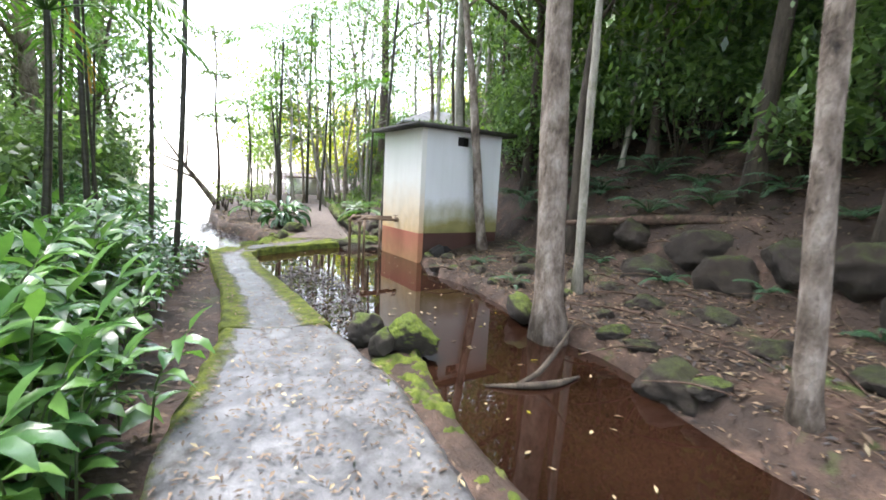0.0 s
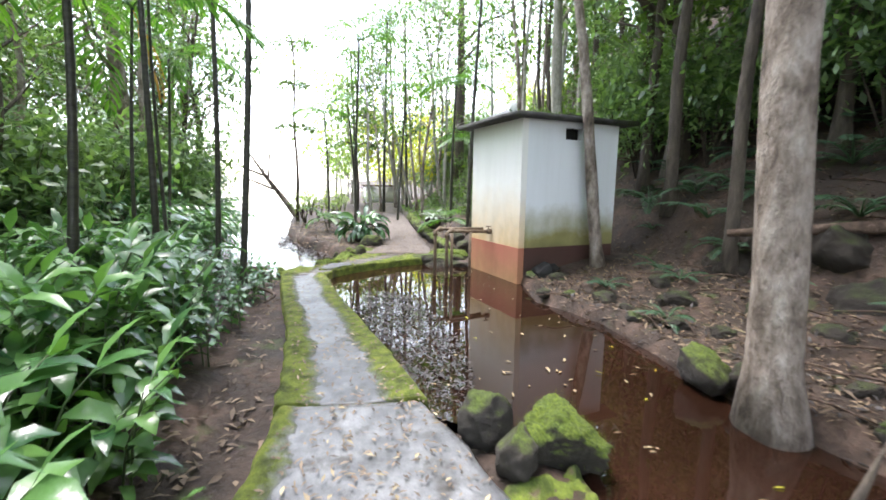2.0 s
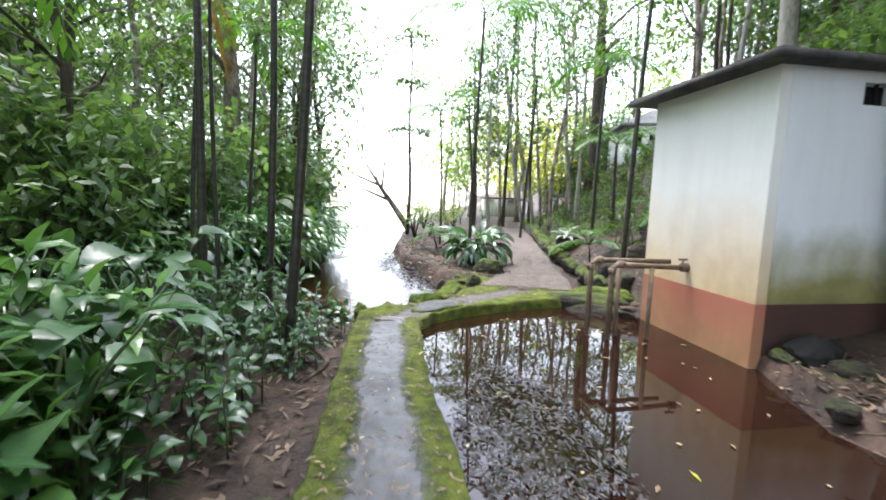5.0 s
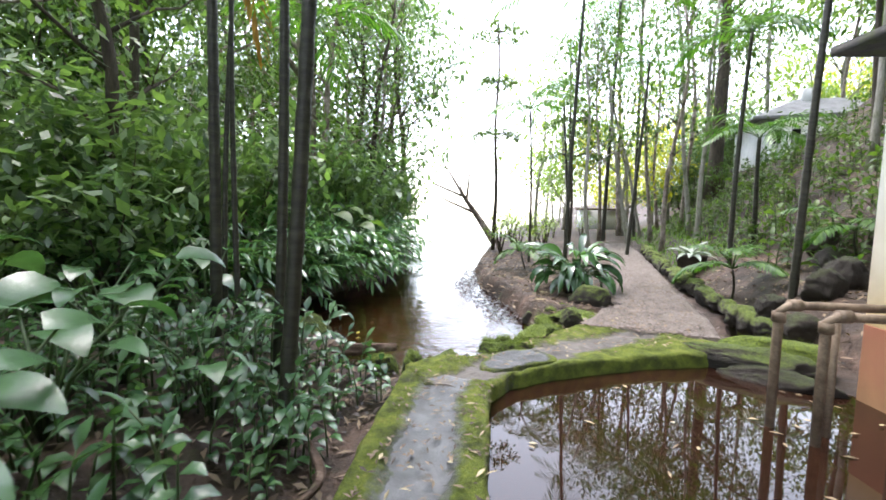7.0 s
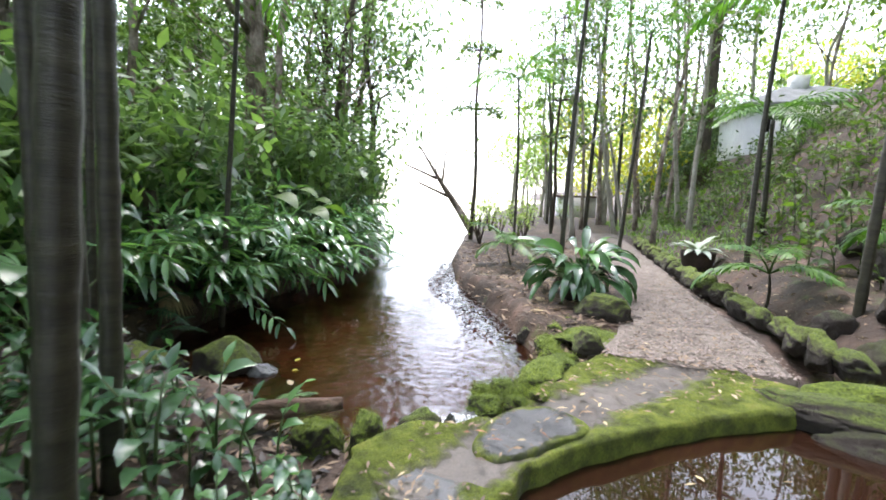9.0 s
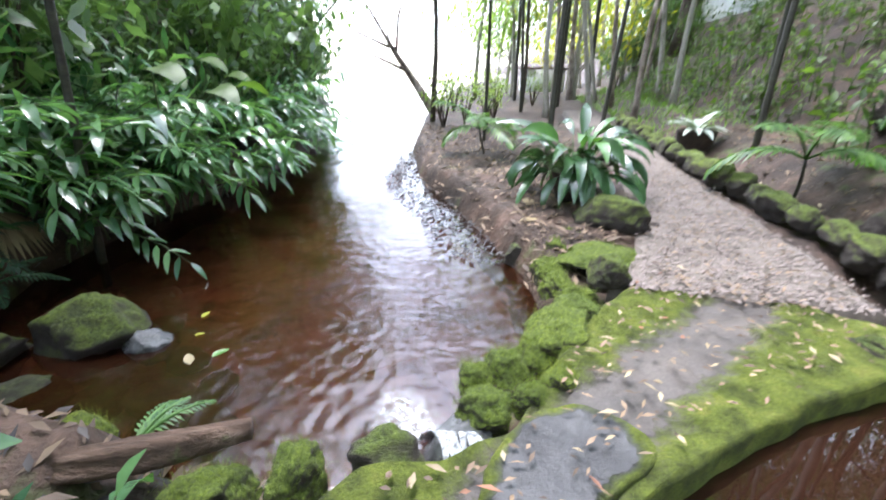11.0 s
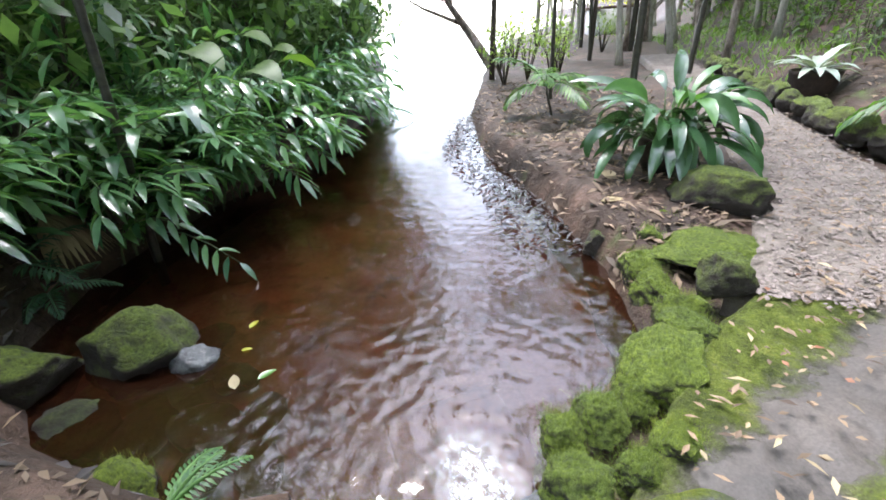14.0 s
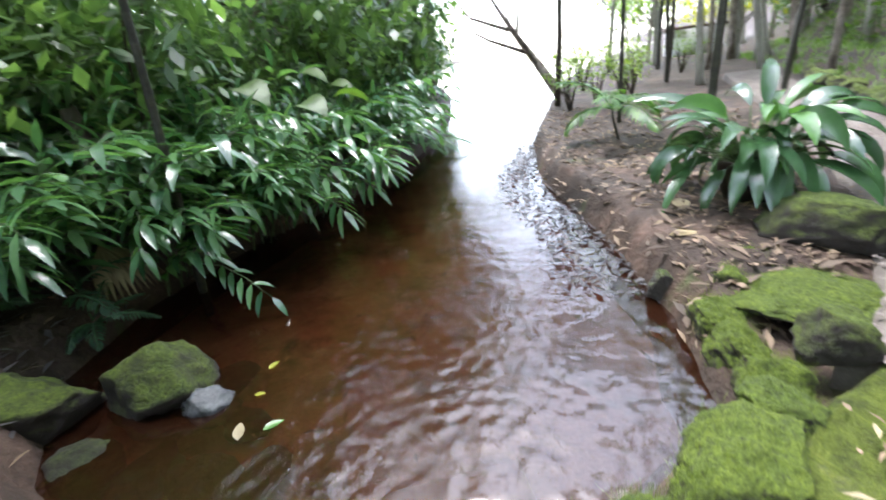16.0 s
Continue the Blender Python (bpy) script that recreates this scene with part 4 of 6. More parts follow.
for i in range(8):
    y = 1.4 + 0.75 * i
    x = 4.35 + rng.uniform(-0.4, 0.4)
    rock(x, y, ground_at(x, y) - 0.02, 0.24, 0.18, 0.12, rng.uniform(0, 180), ROCK_DARK, "flat damp stone on the bank", BANK)
rock(3.62, 8.12, 0.1, 0.24, 0.16, 0.16, 10, DARK, "black stone beside the pump house wall", BANK)

# ---- logs and sticks ----
def stick(name, pts, radii, label, material=DEADWOOD, sides=10, category="log"):
    s = Soup()
    q = resample(pts, max(6, 4 * len(pts)))
    r = np.interp(np.linspace(0, 1, len(q)), np.linspace(0, 1, len(radii)), radii)
    tube(s, [tuple(p) for p in q], list(r), sides, 0.45)
    return single(name, s, material, label, category)


stick("fallen_log", [(-2.7, 9.55, 0.02), (-1.75, 9.74, -0.02), (-1.34, 9.85, -0.01), (-0.94, 10.0, 0.01)], [0.1, 0.08, 0.085, 0.06, 0.065, 0.035], "rotting moss-flecked log lying across the stream's edge", sides=22)
stick("fallen_log", [(5.2, 6.2, 0.95), (6.2, 4.9, 1.15), (6.6, 3.2, 1.25), (6.5, 1.8, 1.2)], [0.05, 0.08, 0.09, 0.07], "reddish fallen log on the boulder wall")
stick("dead_branch", [(2.0, 2.85, -0.12), (2.2, 2.85, -0.05), (2.4, 2.87, 0.12), (2.6, 2.9, 0.36)], [0.02, 0.026, 0.02, 0.005], "forked dead branch sticking out of the pool", BARK_DARK)
stick("dead_branch", [(1.72, 2.92, -0.12), (2.0, 2.78, -0.1), (2.3, 2.72, -0.1), (2.62, 2.8, -0.12)], [0.008, 0.02, 0.032, 0.024, 0.012], "dark rotten branch in the pool", BARK_DARK)
stick("root", [(-0.75, 7.6, -0.03), (-0.62, 7.9, 0.0), (-0.9, 8.2, 0.04), (-1.3, 8.3, 0.1)], [0.01, 0.025, 0.02, 0.015], "thin root crossing the muddy gutter", category="root")
rng = random.Random(31)
for _ in range(70):
    x, y = rng.uniform(3.2, 7.5), rng.uniform(1.0, 8.0)
    z = ground_at(x, y) + 0.03
    a, ln = rng.uniform(0, 6.28), rng.uniform(0.3, 0.9)
    stick("twig", [(x, y, z), (x + math.cos(a) * ln * 0.5, y + math.sin(a) * ln * 0.5, z + 0.06), (x + math.cos(a) * ln, y + math.sin(a) * ln, max(z + 0.02, ground_at(x + math.cos(a) * ln, y + math.sin(a) * ln)))], [0.006, 0.011, 0.005], "dry fallen twig on the bank", sides=6, category="twig")


# ---- trees ----
def trunk_tree(name, x, y, h, r, lean, label, material, limbs=5, first=0.55, crown=1.6, leaves=900, leaf=LEAF_TREE, size=0.16, seed=0, sides=14, group="", z=None, flare=1.5, bend=0.25, roots=0):
    rng = random.Random(seed)
    z = ground_at(x, y) - 0.12 if z is None else z
    t = thing(name, label, "tree", group, pose(x, y, z))
    n = 16
    pts, rad = [], []
    for i in range(n):
        k = i / (n - 1)
        pts.append(Vector((lean[0] * k + bend * noise.noise(Vector((k * 2.2, seed, 0))) * k * 2, lean[1] * k + bend * noise.noise(Vector((seed, k * 2.2, 5))) * k * 2, h * k)))
        rad.append(r * (1 - 0.62 * k) * (1 + (flare - 1) * max(0, 1 - h * k / 0.45) ** 2))
    s = Soup()
    tube(s, pts, rad, sides, 0.22)
    part("trunk", s, material, t)
    for b in range(roots):
        a, ln = 6.28 * b / roots + rng.uniform(-0.4, 0.4), r * rng.uniform(2.2, 3.6)
        d, s = Vector((math.cos(a), math.sin(a), 0)), Soup()
        tube(s, [d * r * 0.4 + Vector((0, 0, 0.5)), d * r * 1.0 + Vector((0, 0, 0.26)), d * (r + ln * 0.4) + Vector((0, 0, 0.14)), d * (r + ln) + Vector((0, 0, -0.05))], [r * 0.3, r * 0.36, r * 0.26, r * 0.1], 8, 0.3)
        part("root", s, material, t)
    tips = []
    for b in range(limbs):
        k = first + (1 - first) * (b + rng.random() * 0.6) / limbs
        i = min(int(k * (n - 1)), n - 2)
        p, a = pts[i], rng.uniform(0, 6.28)
        ln = crown * rng.uniform(0.7, 1.25)
        q = [p, p + Vector((math.cos(a) * ln * 0.4, math.sin(a) * ln * 0.4, ln * 0.35)), p + Vector((math.cos(a + 0.3) * ln * 0.8, math.sin(a + 0.3) * ln * 0.8, ln * 0.55)), p + Vector((math.cos(a + 0.2) * ln * 1.1, math.sin(a + 0.2) * ln * 1.1, ln * 0.9))]
        s = Soup()
        tube(s, q, [rad[i] * 0.45, rad[i] * 0.32, rad[i] * 0.2, 0.008], 7, 0.2)
        for _ in range(2):
            j, a2 = rng.randint(1, 2), rng.uniform(0, 6.28)
            e = q[j] + Vector((math.cos(a2) * ln * 0.45, math.sin(a2) * ln * 0.45, ln * rng.uniform(0.0, 0.35)))
            tube(s, [q[j], (q[j] + e) / 2 + Vector((0, 0, 0.05)), e], [rad[i] * 0.18, rad[i] * 0.12, 0.006], 5, 0.1)
            tips.append(e)
        part("limb", s, material, t)
        tips += [q[2], q[3]]
    if leaves and tips:
        s, cs = Soup(), []
        for _ in range(leaves):
            c = rng.choice(tips)
            cs.append(c + Vector((rng.gauss(0, crown * 0.26), rng.gauss(0, crown * 0.26), rng.gauss(0, crown * 0.17))))
        flakes(s, cs, size, rng)
        tagged(part("crown", s, leaf, t), kind="stuff")
    return t


trunk_tree("tree", 3.0, 3.74, 9, 0.175, (-0.3, 0.3), "tall tree with grey-brown flaking bark at the pool's edge", BARK, 5, 0.7, 2.2, 1500, seed=3, sides=28, flare=1.5, bend=0.1, z=-0.25)
trunk_tree("tree", 4.0, 4.45, 8, 0.065, (-0.1, 0.1), "slender pale tree with lichen on its bark", BARK_PALE, 4, 0.7, 1.5, 700, seed=11, bend=0.1)
trunk_tree("tree", 3.35, 1.42, 8, 0.09, (-0.6, 0.35), "tree with pale lichen-spotted bark at the pool's edge", BARK, 4, 0.7, 1.8, 700, seed=17, bend=0.1, z=-0.2)
trunk_tree("tree", 4.62, 8.12, 8.5, 0.11, (-0.9, 0.5), "leaning grey tree in front of the pump house", BARK, 5, 0.62, 1.8, 1100, seed=23, z=-0.05, bend=0.12)
trunk_tree("tree", 6.1, 8.25, 9, 0.12, (0.2, 0.1), "straight dark tree on the slope", BARK_DARK, 5, 0.5, 1.8, 1100, leaf=LEAF_DARK, seed=29)
trunk_tree("tree", 5.6, 11.2, 9, 0.15, (-0.5, 0.3), "stout grey tree behind the pump house", BARK_PALE, 5, 0.5, 2.0, 1300, seed=31)
trunk_tree("tree", 8.3, 28.5, 15, 0.33, (0.1, 0.0), "tall reddish-brown straight tree beyond the gravel path", BARK_DARK, 6, 0.45, 3.0, 1400, seed=37, size=0.25)
trunk_tree("tree", -5.6, 16.6, 11, 0.26, (0.0, 0.2), "thick brown tree among the undergrowth", BARK, 6, 0.42, 2.6, 1700, leaf=LEAF_DARK, seed=43, size=0.2)
trunk_tree("tree", -4.3, 6.2, 10, 0.2, (-0.3, 0.0), "pale-barked tree among the undergrowth", BARK_PALE, 6, 0.45, 2.4, 1500, seed=47)

# bare leaning trees over the pond
dead = thing("leaning_tree", "bare dead tree leaning over the pond", "tree", m=pose(-1.1, 23.5, -0.2))
s = Soup()
tube(s, [(0, 0, 0), (-0.7, 0.3, 1.0), (-1.4, 0.6, 1.9), (-2.4, 0.9, 3.4)], [0.17, 0.13, 0.09, 0.03], 9, 0.2)
part("trunk", s, BARK, dead)
for q in ([(-0.7, 0.3, 1.0), (-1.5, 0.0, 2.2), (-1.7, -0.2, 3.5)], [(-1.0, 0.4, 1.4), (-2.2, 0.4, 1.9), (-3.4, 0.5, 2.6)], [(-1.4, 0.6, 1.9), (-1.3, 0.6, 3.0), (-1.0, 0.7, 4.0)], [(-1.6, 0.6, 2.1), (-2.8, 0.6, 2.6), (-3.6, 0.7, 3.6)]):
    s = Soup()
    tube(s, q, [0.06, 0.04, 0.01], 6, 0.2)
    part("limb", s, BARK, dead)

# woods round the place: a few kinds, each standing in many places
def place_copies(kinds, spots, rng, low=0.8, high=1.25, sink=0.12):
    for n_, (x, y) in enumerate(spots):
        k = kinds[n_] if n_ < len(kinds) else None
        m = pose(x, y, ground_at(x, y) - sink, 0, 0, rng.uniform(0, 360))
        if k is not None:
            k.matrix_basis = m
        else:
            o = rng.choice(kinds)
            c = copy_thing(o, m)
            c.scale = [rng.uniform(low, high)] * 3


def clear(x, y):
    if off(STREAM_EDGE, x, y) < 0.4 or off(POOL_EDGE, x, y) < 0.5:
        return False
    if -1.3 < x < 1.6 and y < 11:
        return False
    if 2.8 < x < 5.9 and 7.9 < y < 11.2:
        return False
    return True


rng = random.Random(77)
WOODS = "trees of the surrounding woods"
kinds = [trunk_tree("tree", 0, 0, h, r, (rng.uniform(-1, 1), rng.uniform(-1, 1)), lab, mat_, 10, f, c, lv, lf, sz, 60 + i, 9, WOODS, 0, 1.3, 0.5)
         for i, (h, r, mat_, f, c, lv, lf, sz, lab) in enumerate((
             (9, 0.1, BARK_DARK, 0.2, 2.0, 2800, LEAF_DARK, 0.27, "shaded forest tree with a dense dark crown"),
             (11, 0.12, BARK, 0.3, 2.2, 2800, LEAF_TREE, 0.28, "slender forest tree with a light green crown"),
             (7, 0.07, BARK_PALE, 0.25, 1.7, 2400, LEAF_TREE, 0.22, "thin pale-barked forest tree"),
             (12, 0.15, BARK_DARK, 0.2, 2.5, 3200, LEAF_DARK, 0.3, "tall dark forest tree with a broad crown")))]
spots = []
while len(spots) < 125:
    side = rng.random()
    if side < 0.42:
        x, y = rng.uniform(-24, -4.2), rng.uniform(-4, 34)
        if x > -9.5 and y < 23 and rng.random() < 0.85:
            continue
    elif side < 0.88:
        x, y = rng.uniform(4.6, 24), rng.uniform(-5, 34)
    else:
        x, y = rng.uniform(-12, 14), rng.uniform(-18, -4)
    if 0 < y < 11.5 and 3.0 < x < 7.0:
        continue
    if y > 14 and x > 0 and x < 4.5 + 0.22 * (y - 14):
        continue
    if y > 9 and 0.3 < (x - 0.35) / (y - 6) < 0.6:
        continue
    if -4.6 < x < 0 and y < 11 or 4.6 < x < 14 and 11.5 < y < 29:
        continue
    if clear(x, y) and all((x - a) ** 2 + (y - b) ** 2 > 1.3 for a, b in spots):
        spots.append((x, y))
spots += [(7.1, 9.6), (8.1, 8.1), (7.7, 11.2), (9.1, 10.1), (8.9, 6.2), (9.7, 7.9), (10.6, 9.4), (7.4, 7.2), (9.9, 4.6), (11.2, 6.2), (8.3, 3.4), (9.4, 2.0), (10.9, 3.2), (12.2, 8.0), (12.0, 11.0)]
place_copies(kinds, spots, rng, 0.75, 1.25)

spots = [(-5.0, 18.5), (-5.4, 16.6), (-5.9, 20.5), (-6.6, 23.0), (-5.6, 10.8), (-6.2, 9.0), (-6.8, 12.2), (-7.4, 15.0), (-6.6, 18.0), (-7.2, 21.5), (-8.2, 25.0)]
for i, (x, y) in enumerate(spots):
    trunk_tree("tree", x, y, 7.5 + (i % 4) * 0.8, 0.1, (1.2 - 0.4 * (i % 3), 0.3), "tree with spreading branches at the edge of the wood", BARK if i % 2 else BARK_DARK, 10, 0.25, 1.9, 1700, LEAF_TREE if i % 2 else LEAF_DARK, 0.17, 140 + i, 10, "trees at the edge of the wood", bend=0.5)
for i, (x, y, h, lx) in enumerate(((3.9, 24, 9, -1.6), (5.0, 25.5, 10, -0.8), (6.0, 24, 11, -1.0), (4.4, 21.5, 8, 0.5), (5.6, 22, 9, 0.3), (3.2, 27, 9, -0.4), (5.4, 29, 10, -2.2), (6.6, 31, 11, -0.5), (2.2, 22.5, 7, -0.3), (9.5, 20, 10, 0.3), (7.2, 17, 9, 0.2), (6.3, 15, 9, -0.5), (8.6, 15.5, 10, 0.2))):
    trunk_tree("tree", x, y, h, 0.085, (lx, 0.3), "slender grey tree beyond the gravel path", BARK if i % 2 else BARK_PALE, 6, 0.4, 1.5, 650, LEAF_TREE, 0.2, 150 + i, 8, "slender trees beyond the gravel path", bend=0.4)
for i, (x, y) in enumerate(((6.1, 2.2), (6.7, 1.0), (6.9, 4.1), (5.5, 6.4), (7.6, 6.6), (5.9, -0.8), (8.3, 2.6), (6.6, 9.6))):
    trunk_tree("tree", x, y, 9 + (i % 3), 0.1 + 0.02 * (i % 3), (0.4, 0.2), "tall shade tree rooted on the slope", BARK_DARK, 9, 0.5, 2.5, 2400, LEAF_DARK, 0.26, 180 + i, 10, "shade trees on the slope", bend=0.3)
for i, (x, y) in enumerate(((7.6, 17.6), (9.6, 19.4), (8.6, 18.3), (10.6, 21.4), (11.8, 19.6))):
    trunk_tree("tree", x, y, 9 + i % 3, 0.08, (-0.3, 0.2), "slender leafy tree high on the slope", BARK_DARK, 10, 0.6, 1.9, 1500, LEAF_DARK, 0.2, 210 + i, 8, "slender leafy trees high on the slope", bend=0.4)
for i, (x, y, lx) in enumerate(((-5.3, 20.0, 1.1), (-6.3, 23.6, 1.2), (-7.8, 27.0, 1.6))):
    trunk_tree("tree", x, y, 8.5 + (i % 3), 0.09, (lx, 0.4), "leaning tree with airy branches over the pond", BARK_DARK if i % 2 else BARK, 11, 0.22, 1.7, 750, LEAF_TREE, 0.14, 240 + i, 9, "leaning trees over the pond", bend=0.6)
for i, (x, y, h) in enumerate(((6.4, 26.5, 13), (11.5, 22.0, 12), (4.8, 31.5, 13), (7.6, 33.0, 14), (10.0, 34.5, 15), (12.5, 33.5, 15), (14.5, 31.0, 14), (13.0, 24.5, 13))):
    trunk_tree("tree", x, y, h, 0.09 + 0.02 * (i % 3), (0.6 - 0.5 * (i % 3), 0.2), "tall pale-stemmed tree with its crown high up", BARK_PALE if i % 2 else BARK, 10, 0.62 if y < 29 else 0.3, 2.3, 2300, LEAF_TREE if i % 3 else LEAF_DARK, 0.22, 260 + i, 9, "tall trees high on the slope", bend=0.7)


def tier_tree(x, y, h, r, tiers, reach, label, seed):
    """A thin straight stem with flat whorls of drooping twigs at several heights."""
    rng = random.Random(seed)
    t = thing("tree", label, "tree", "thin trees with tiered branches", pose(x, y, ground_at(x, y) - 0.1))
    s = Soup()
    tube(s, [(0.04 * math.sin(k * 1.3 + seed), 0.04 * math.cos(k * 1.7), h * k / 9) for k in range(10)], [r * (1 - 0.07 * k) for k in range(10)], 9, 0.15)
    part("trunk", s, BARK_DARK, t)
    for k in tiers:
        limb, leaves = Soup(), Soup()
        for b in range(7):
            a, ln = 6.28 * b / 7 + rng.uniform(-0.3, 0.3), reach * rng.uniform(0.6, 1.15)
            o, d = Vector((0, 0, h * k)), Vector((math.cos(a), math.sin(a), 0))
            q = [o, o + d * ln * 0.5 + Vector((0, 0, 0.12 * ln)), o + d * ln + Vector((0, 0, -0.1 * ln))]
            tube(limb, q, [r * 0.3, r * 0.2, 0.005], 5)
            flakes(leaves, [q[1].lerp(q[2], rng.random() ** 0.7) + Vector((rng.gauss(0, 0.13), rng.gauss(0, 0.13), rng.gauss(-0.04, 0.07))) for _ in range(70)], 0.15, rng, 0.5)
        w = part("whorl", limb, BARK_DARK, t)
        tagged(part("foliage", leaves, LEAF_TREE, w), kind="stuff")


for i, (x, y, h, r, tiers, reach) in enumerate(((-1.0, 20.5, 7.4, 0.07, (0.52, 0.74, 0.95), 0.9), (1.7, 24.5, 8.0, 0.07, (0.45, 0.62, 0.8, 0.98), 1.2))):
    tier_tree(x, y, h, r, tiers, reach, "thin tree with flat tiers of dark foliage", 300 + i)
far_kinds = [trunk_tree("tree", 0, 0, h, 0.12, (0.5, 0), "sunlit pale green tree beyond the pond", BARK_PALE, 6, 0.25, 2.4, 1300, lf, 0.3, 90 + i, 8, "sunlit trees beyond the pond", 0) for i, (h, lf) in enumerate(((8, LEAF_PALE), (6, LEAF_PALE), (5, LEAF_YELLOW)))]
spots = [(2.2, 33), (6.0, 36), (5.0, 31.5)]
while len(spots) < 34:
    x, y = rng.uniform(-1, 26), rng.uniform(32, 62)
    if clear(x, y) and all((x - a) ** 2 + (y - b) ** 2 > 3 for a, b in spots):
        spots.append((x, y))
place_copies(far_kinds, spots, rng)


# ---- palms ----
def frond(s, base, yaw, pitch, length, droop, pairs, pinna, width, rng):
    p, h = Vector(base), Vector((math.cos(yaw), math.sin(yaw), 0))
    pts = [p.copy()]
    n = pairs
    for i in range(n):
        a = pitch - droop * i / n
        p = p + (h * math.cos(a) + Vector((0, 0, math.sin(a)))) * (length / n)
        pts.append(p.copy())
        k = i / n
        if k > 0.12:
            ln = pinna * math.sin(math.pi * min(0.97, 0.15 + 0.85 * k)) ** 0.7
            for sg in (1, -1):
                blade(s, p, yaw + sg * (1.15 - 0.5 * k), a * 0.6 - 0.15 + rng.gauss(0, 0.1), ln, width, 0.7, n=2)
    tube(s, pts[::max(1, n // 6)] + [pts[-1]], list(np.linspace(0.012, 0.003, len(pts[::max(1, n // 6)]) + 1)), 5)


def palm(name, x, y, h, r, lean, label, seed=0, fronds=8, length=1.5, leaf=PALM, trunk=CANE, group="", z=None, pinna=0.45, dead_fronds=0):
    rng = random.Random(seed)
    z = ground_at(x, y) - 0.1 if z is None else z
    t = thing(name, label, "palm", group, pose(x, y, z))
    s, pts, rad, n = Soup(), [], [], max(6, int(h / 0.11))
    for i in range(n):
        k = i / (n - 1)
        pts.append((lean[0] * k + 0.05 * math.sin(k * 3 + seed), lean[1] * k + 0.05 * math.cos(k * 2.3 + seed), h * k))
        rad.append(r * (1 - 0.35 * k) * (1.1 if i % 3 == 0 else 0.98))
    tube(s, pts, rad, 10)
    part("stem", s, trunk, t)
    for i in range(fronds):
        s = Soup()
        frond(s, pts[-1], 6.28 * i / fronds + rng.uniform(-0.3, 0.3), rng.uniform(0.35, 1.2), length * rng.uniform(0.8, 1.2), rng.uniform(1.2, 1.9), 20, pinna, 0.05, rng)
        part("frond", s, leaf, t)
    for i in range(dead_fronds):
        s = Soup()
        frond(s, pts[-1], rng.uniform(0, 6.28), -1.2, length, 0.3, 16, pinna, 0.04, rng)
        part("frond", s, ORANGE, t, "dead orange frond hanging down")
    return t


STAND = "slender palms beside the path"
for i, (x, y, h, r, lx, ly, fr) in enumerate(((-1.12, 8.3, 5.6, 0.05, 0.25, 0.15, 8), (-1.62, 8.95, 5.4, 0.042, 0.2, 0.1, 8), (-2.65, 9.55, 5.8, 0.055, 0.15, 0.2, 8), (-2.5, 9.75, 5.0, 0.03, 0.0, 0.2, 7), (-3.2, 10.5, 4.4, 0.035, 0.2, 0.0, 9), (-3.1, 11.9, 4.8, 0.035, 0.1, 0.2, 7))):
    palm("palm", x, y, h, r, (lx, ly), "slender palm with a dark ringed stem", 100 + i, fr, 1.5, group=STAND, dead_fronds=1 if i == 4 else 0)
palm("palm", 3.62, 12.45, 6.5, 0.05, (0.35, 0.1), "tall slender palm with a dark stem beside the gravel path", 110, 9, 2.2, pinna=0.6)
palm("palm", 0.95, 14.6, 5.6, 0.04, (0.1, 0.1), "slender palm behind the potted plant", 111, 9, 1.9, pinna=0.55)
palm("palm", 2.9, 19.0, 5.5, 0.05, (0.3, 0.3), "slender palm beside the gravel path", 112, 9, 1.5)
palm("palm", 0.2, 17.5, 4.0, 0.035, (-0.1, 0.2), "thin palm on the pond shore", 113, 8, 1.2)
palm("palm", 1.6, 24, 5.5, 0.06, (-0.3, 0.2), "palm by the far end of the gravel path", 114, 9, 1.6)
palm("palm", 5.4, 17.8, 2.6, 0.06, (0.1, 0.1), "bright green palm on the slope", 115, 11, 1.5)
palm("palm", 3.4, 27.0, 10.5, 0.09, (0.2, 0.1), "tall palm with broad bright fronds beyond the gravel path", 130, 12, 3.4, pinna=0.9)
palm("palm", 5.2, 29.5, 11.5, 0.09, (-0.2, 0.1), "tall palm with broad bright fronds beyond the gravel path", 131, 12, 3.4, pinna=0.9)
palm("palm", 2.0, 30.0, 9.5, 0.08, (-0.2, 0.1), "tall palm with broad bright fronds beyond the gravel path", 132, 12, 3.0, pinna=0.8)
palm("palm", 4.1, 15.5, 4.5, 0.05, (0.1, 0.1), "slender palm on the slope", 117, 9, 1.4)
palm("palm", -2.0, 5.85, 3.0, 0.045, (0.1, 0.0), "palm with arching bright fronds over the thicket", 118, 12, 1.8)
palm("palm", -4.0, 5.2, 4.2, 0.06, (0.2, 0.3), "palm with arching fronds among the trees", 119, 10, 1.8, dead_fronds=1)
palm("palm_sapling", 3.32, 13.5, 0.6, 0.022, (0.03, 0.0), "young palm with fresh green fronds among dead leaves", 120, 7, 0.85, pinna=0.3)
palm("palm_sapling", 0.1, 15.9, 0.5, 0.02, (0.0, 0.0), "young palm on the shore bank", 121, 7, 0.8, pinna=0.28)
palm("palm_sapling", 5.0, 13.6, 0.5, 0.02, (0.0, 0.0), "young palm on the slope", 122, 7, 0.9, pinna=0.3)


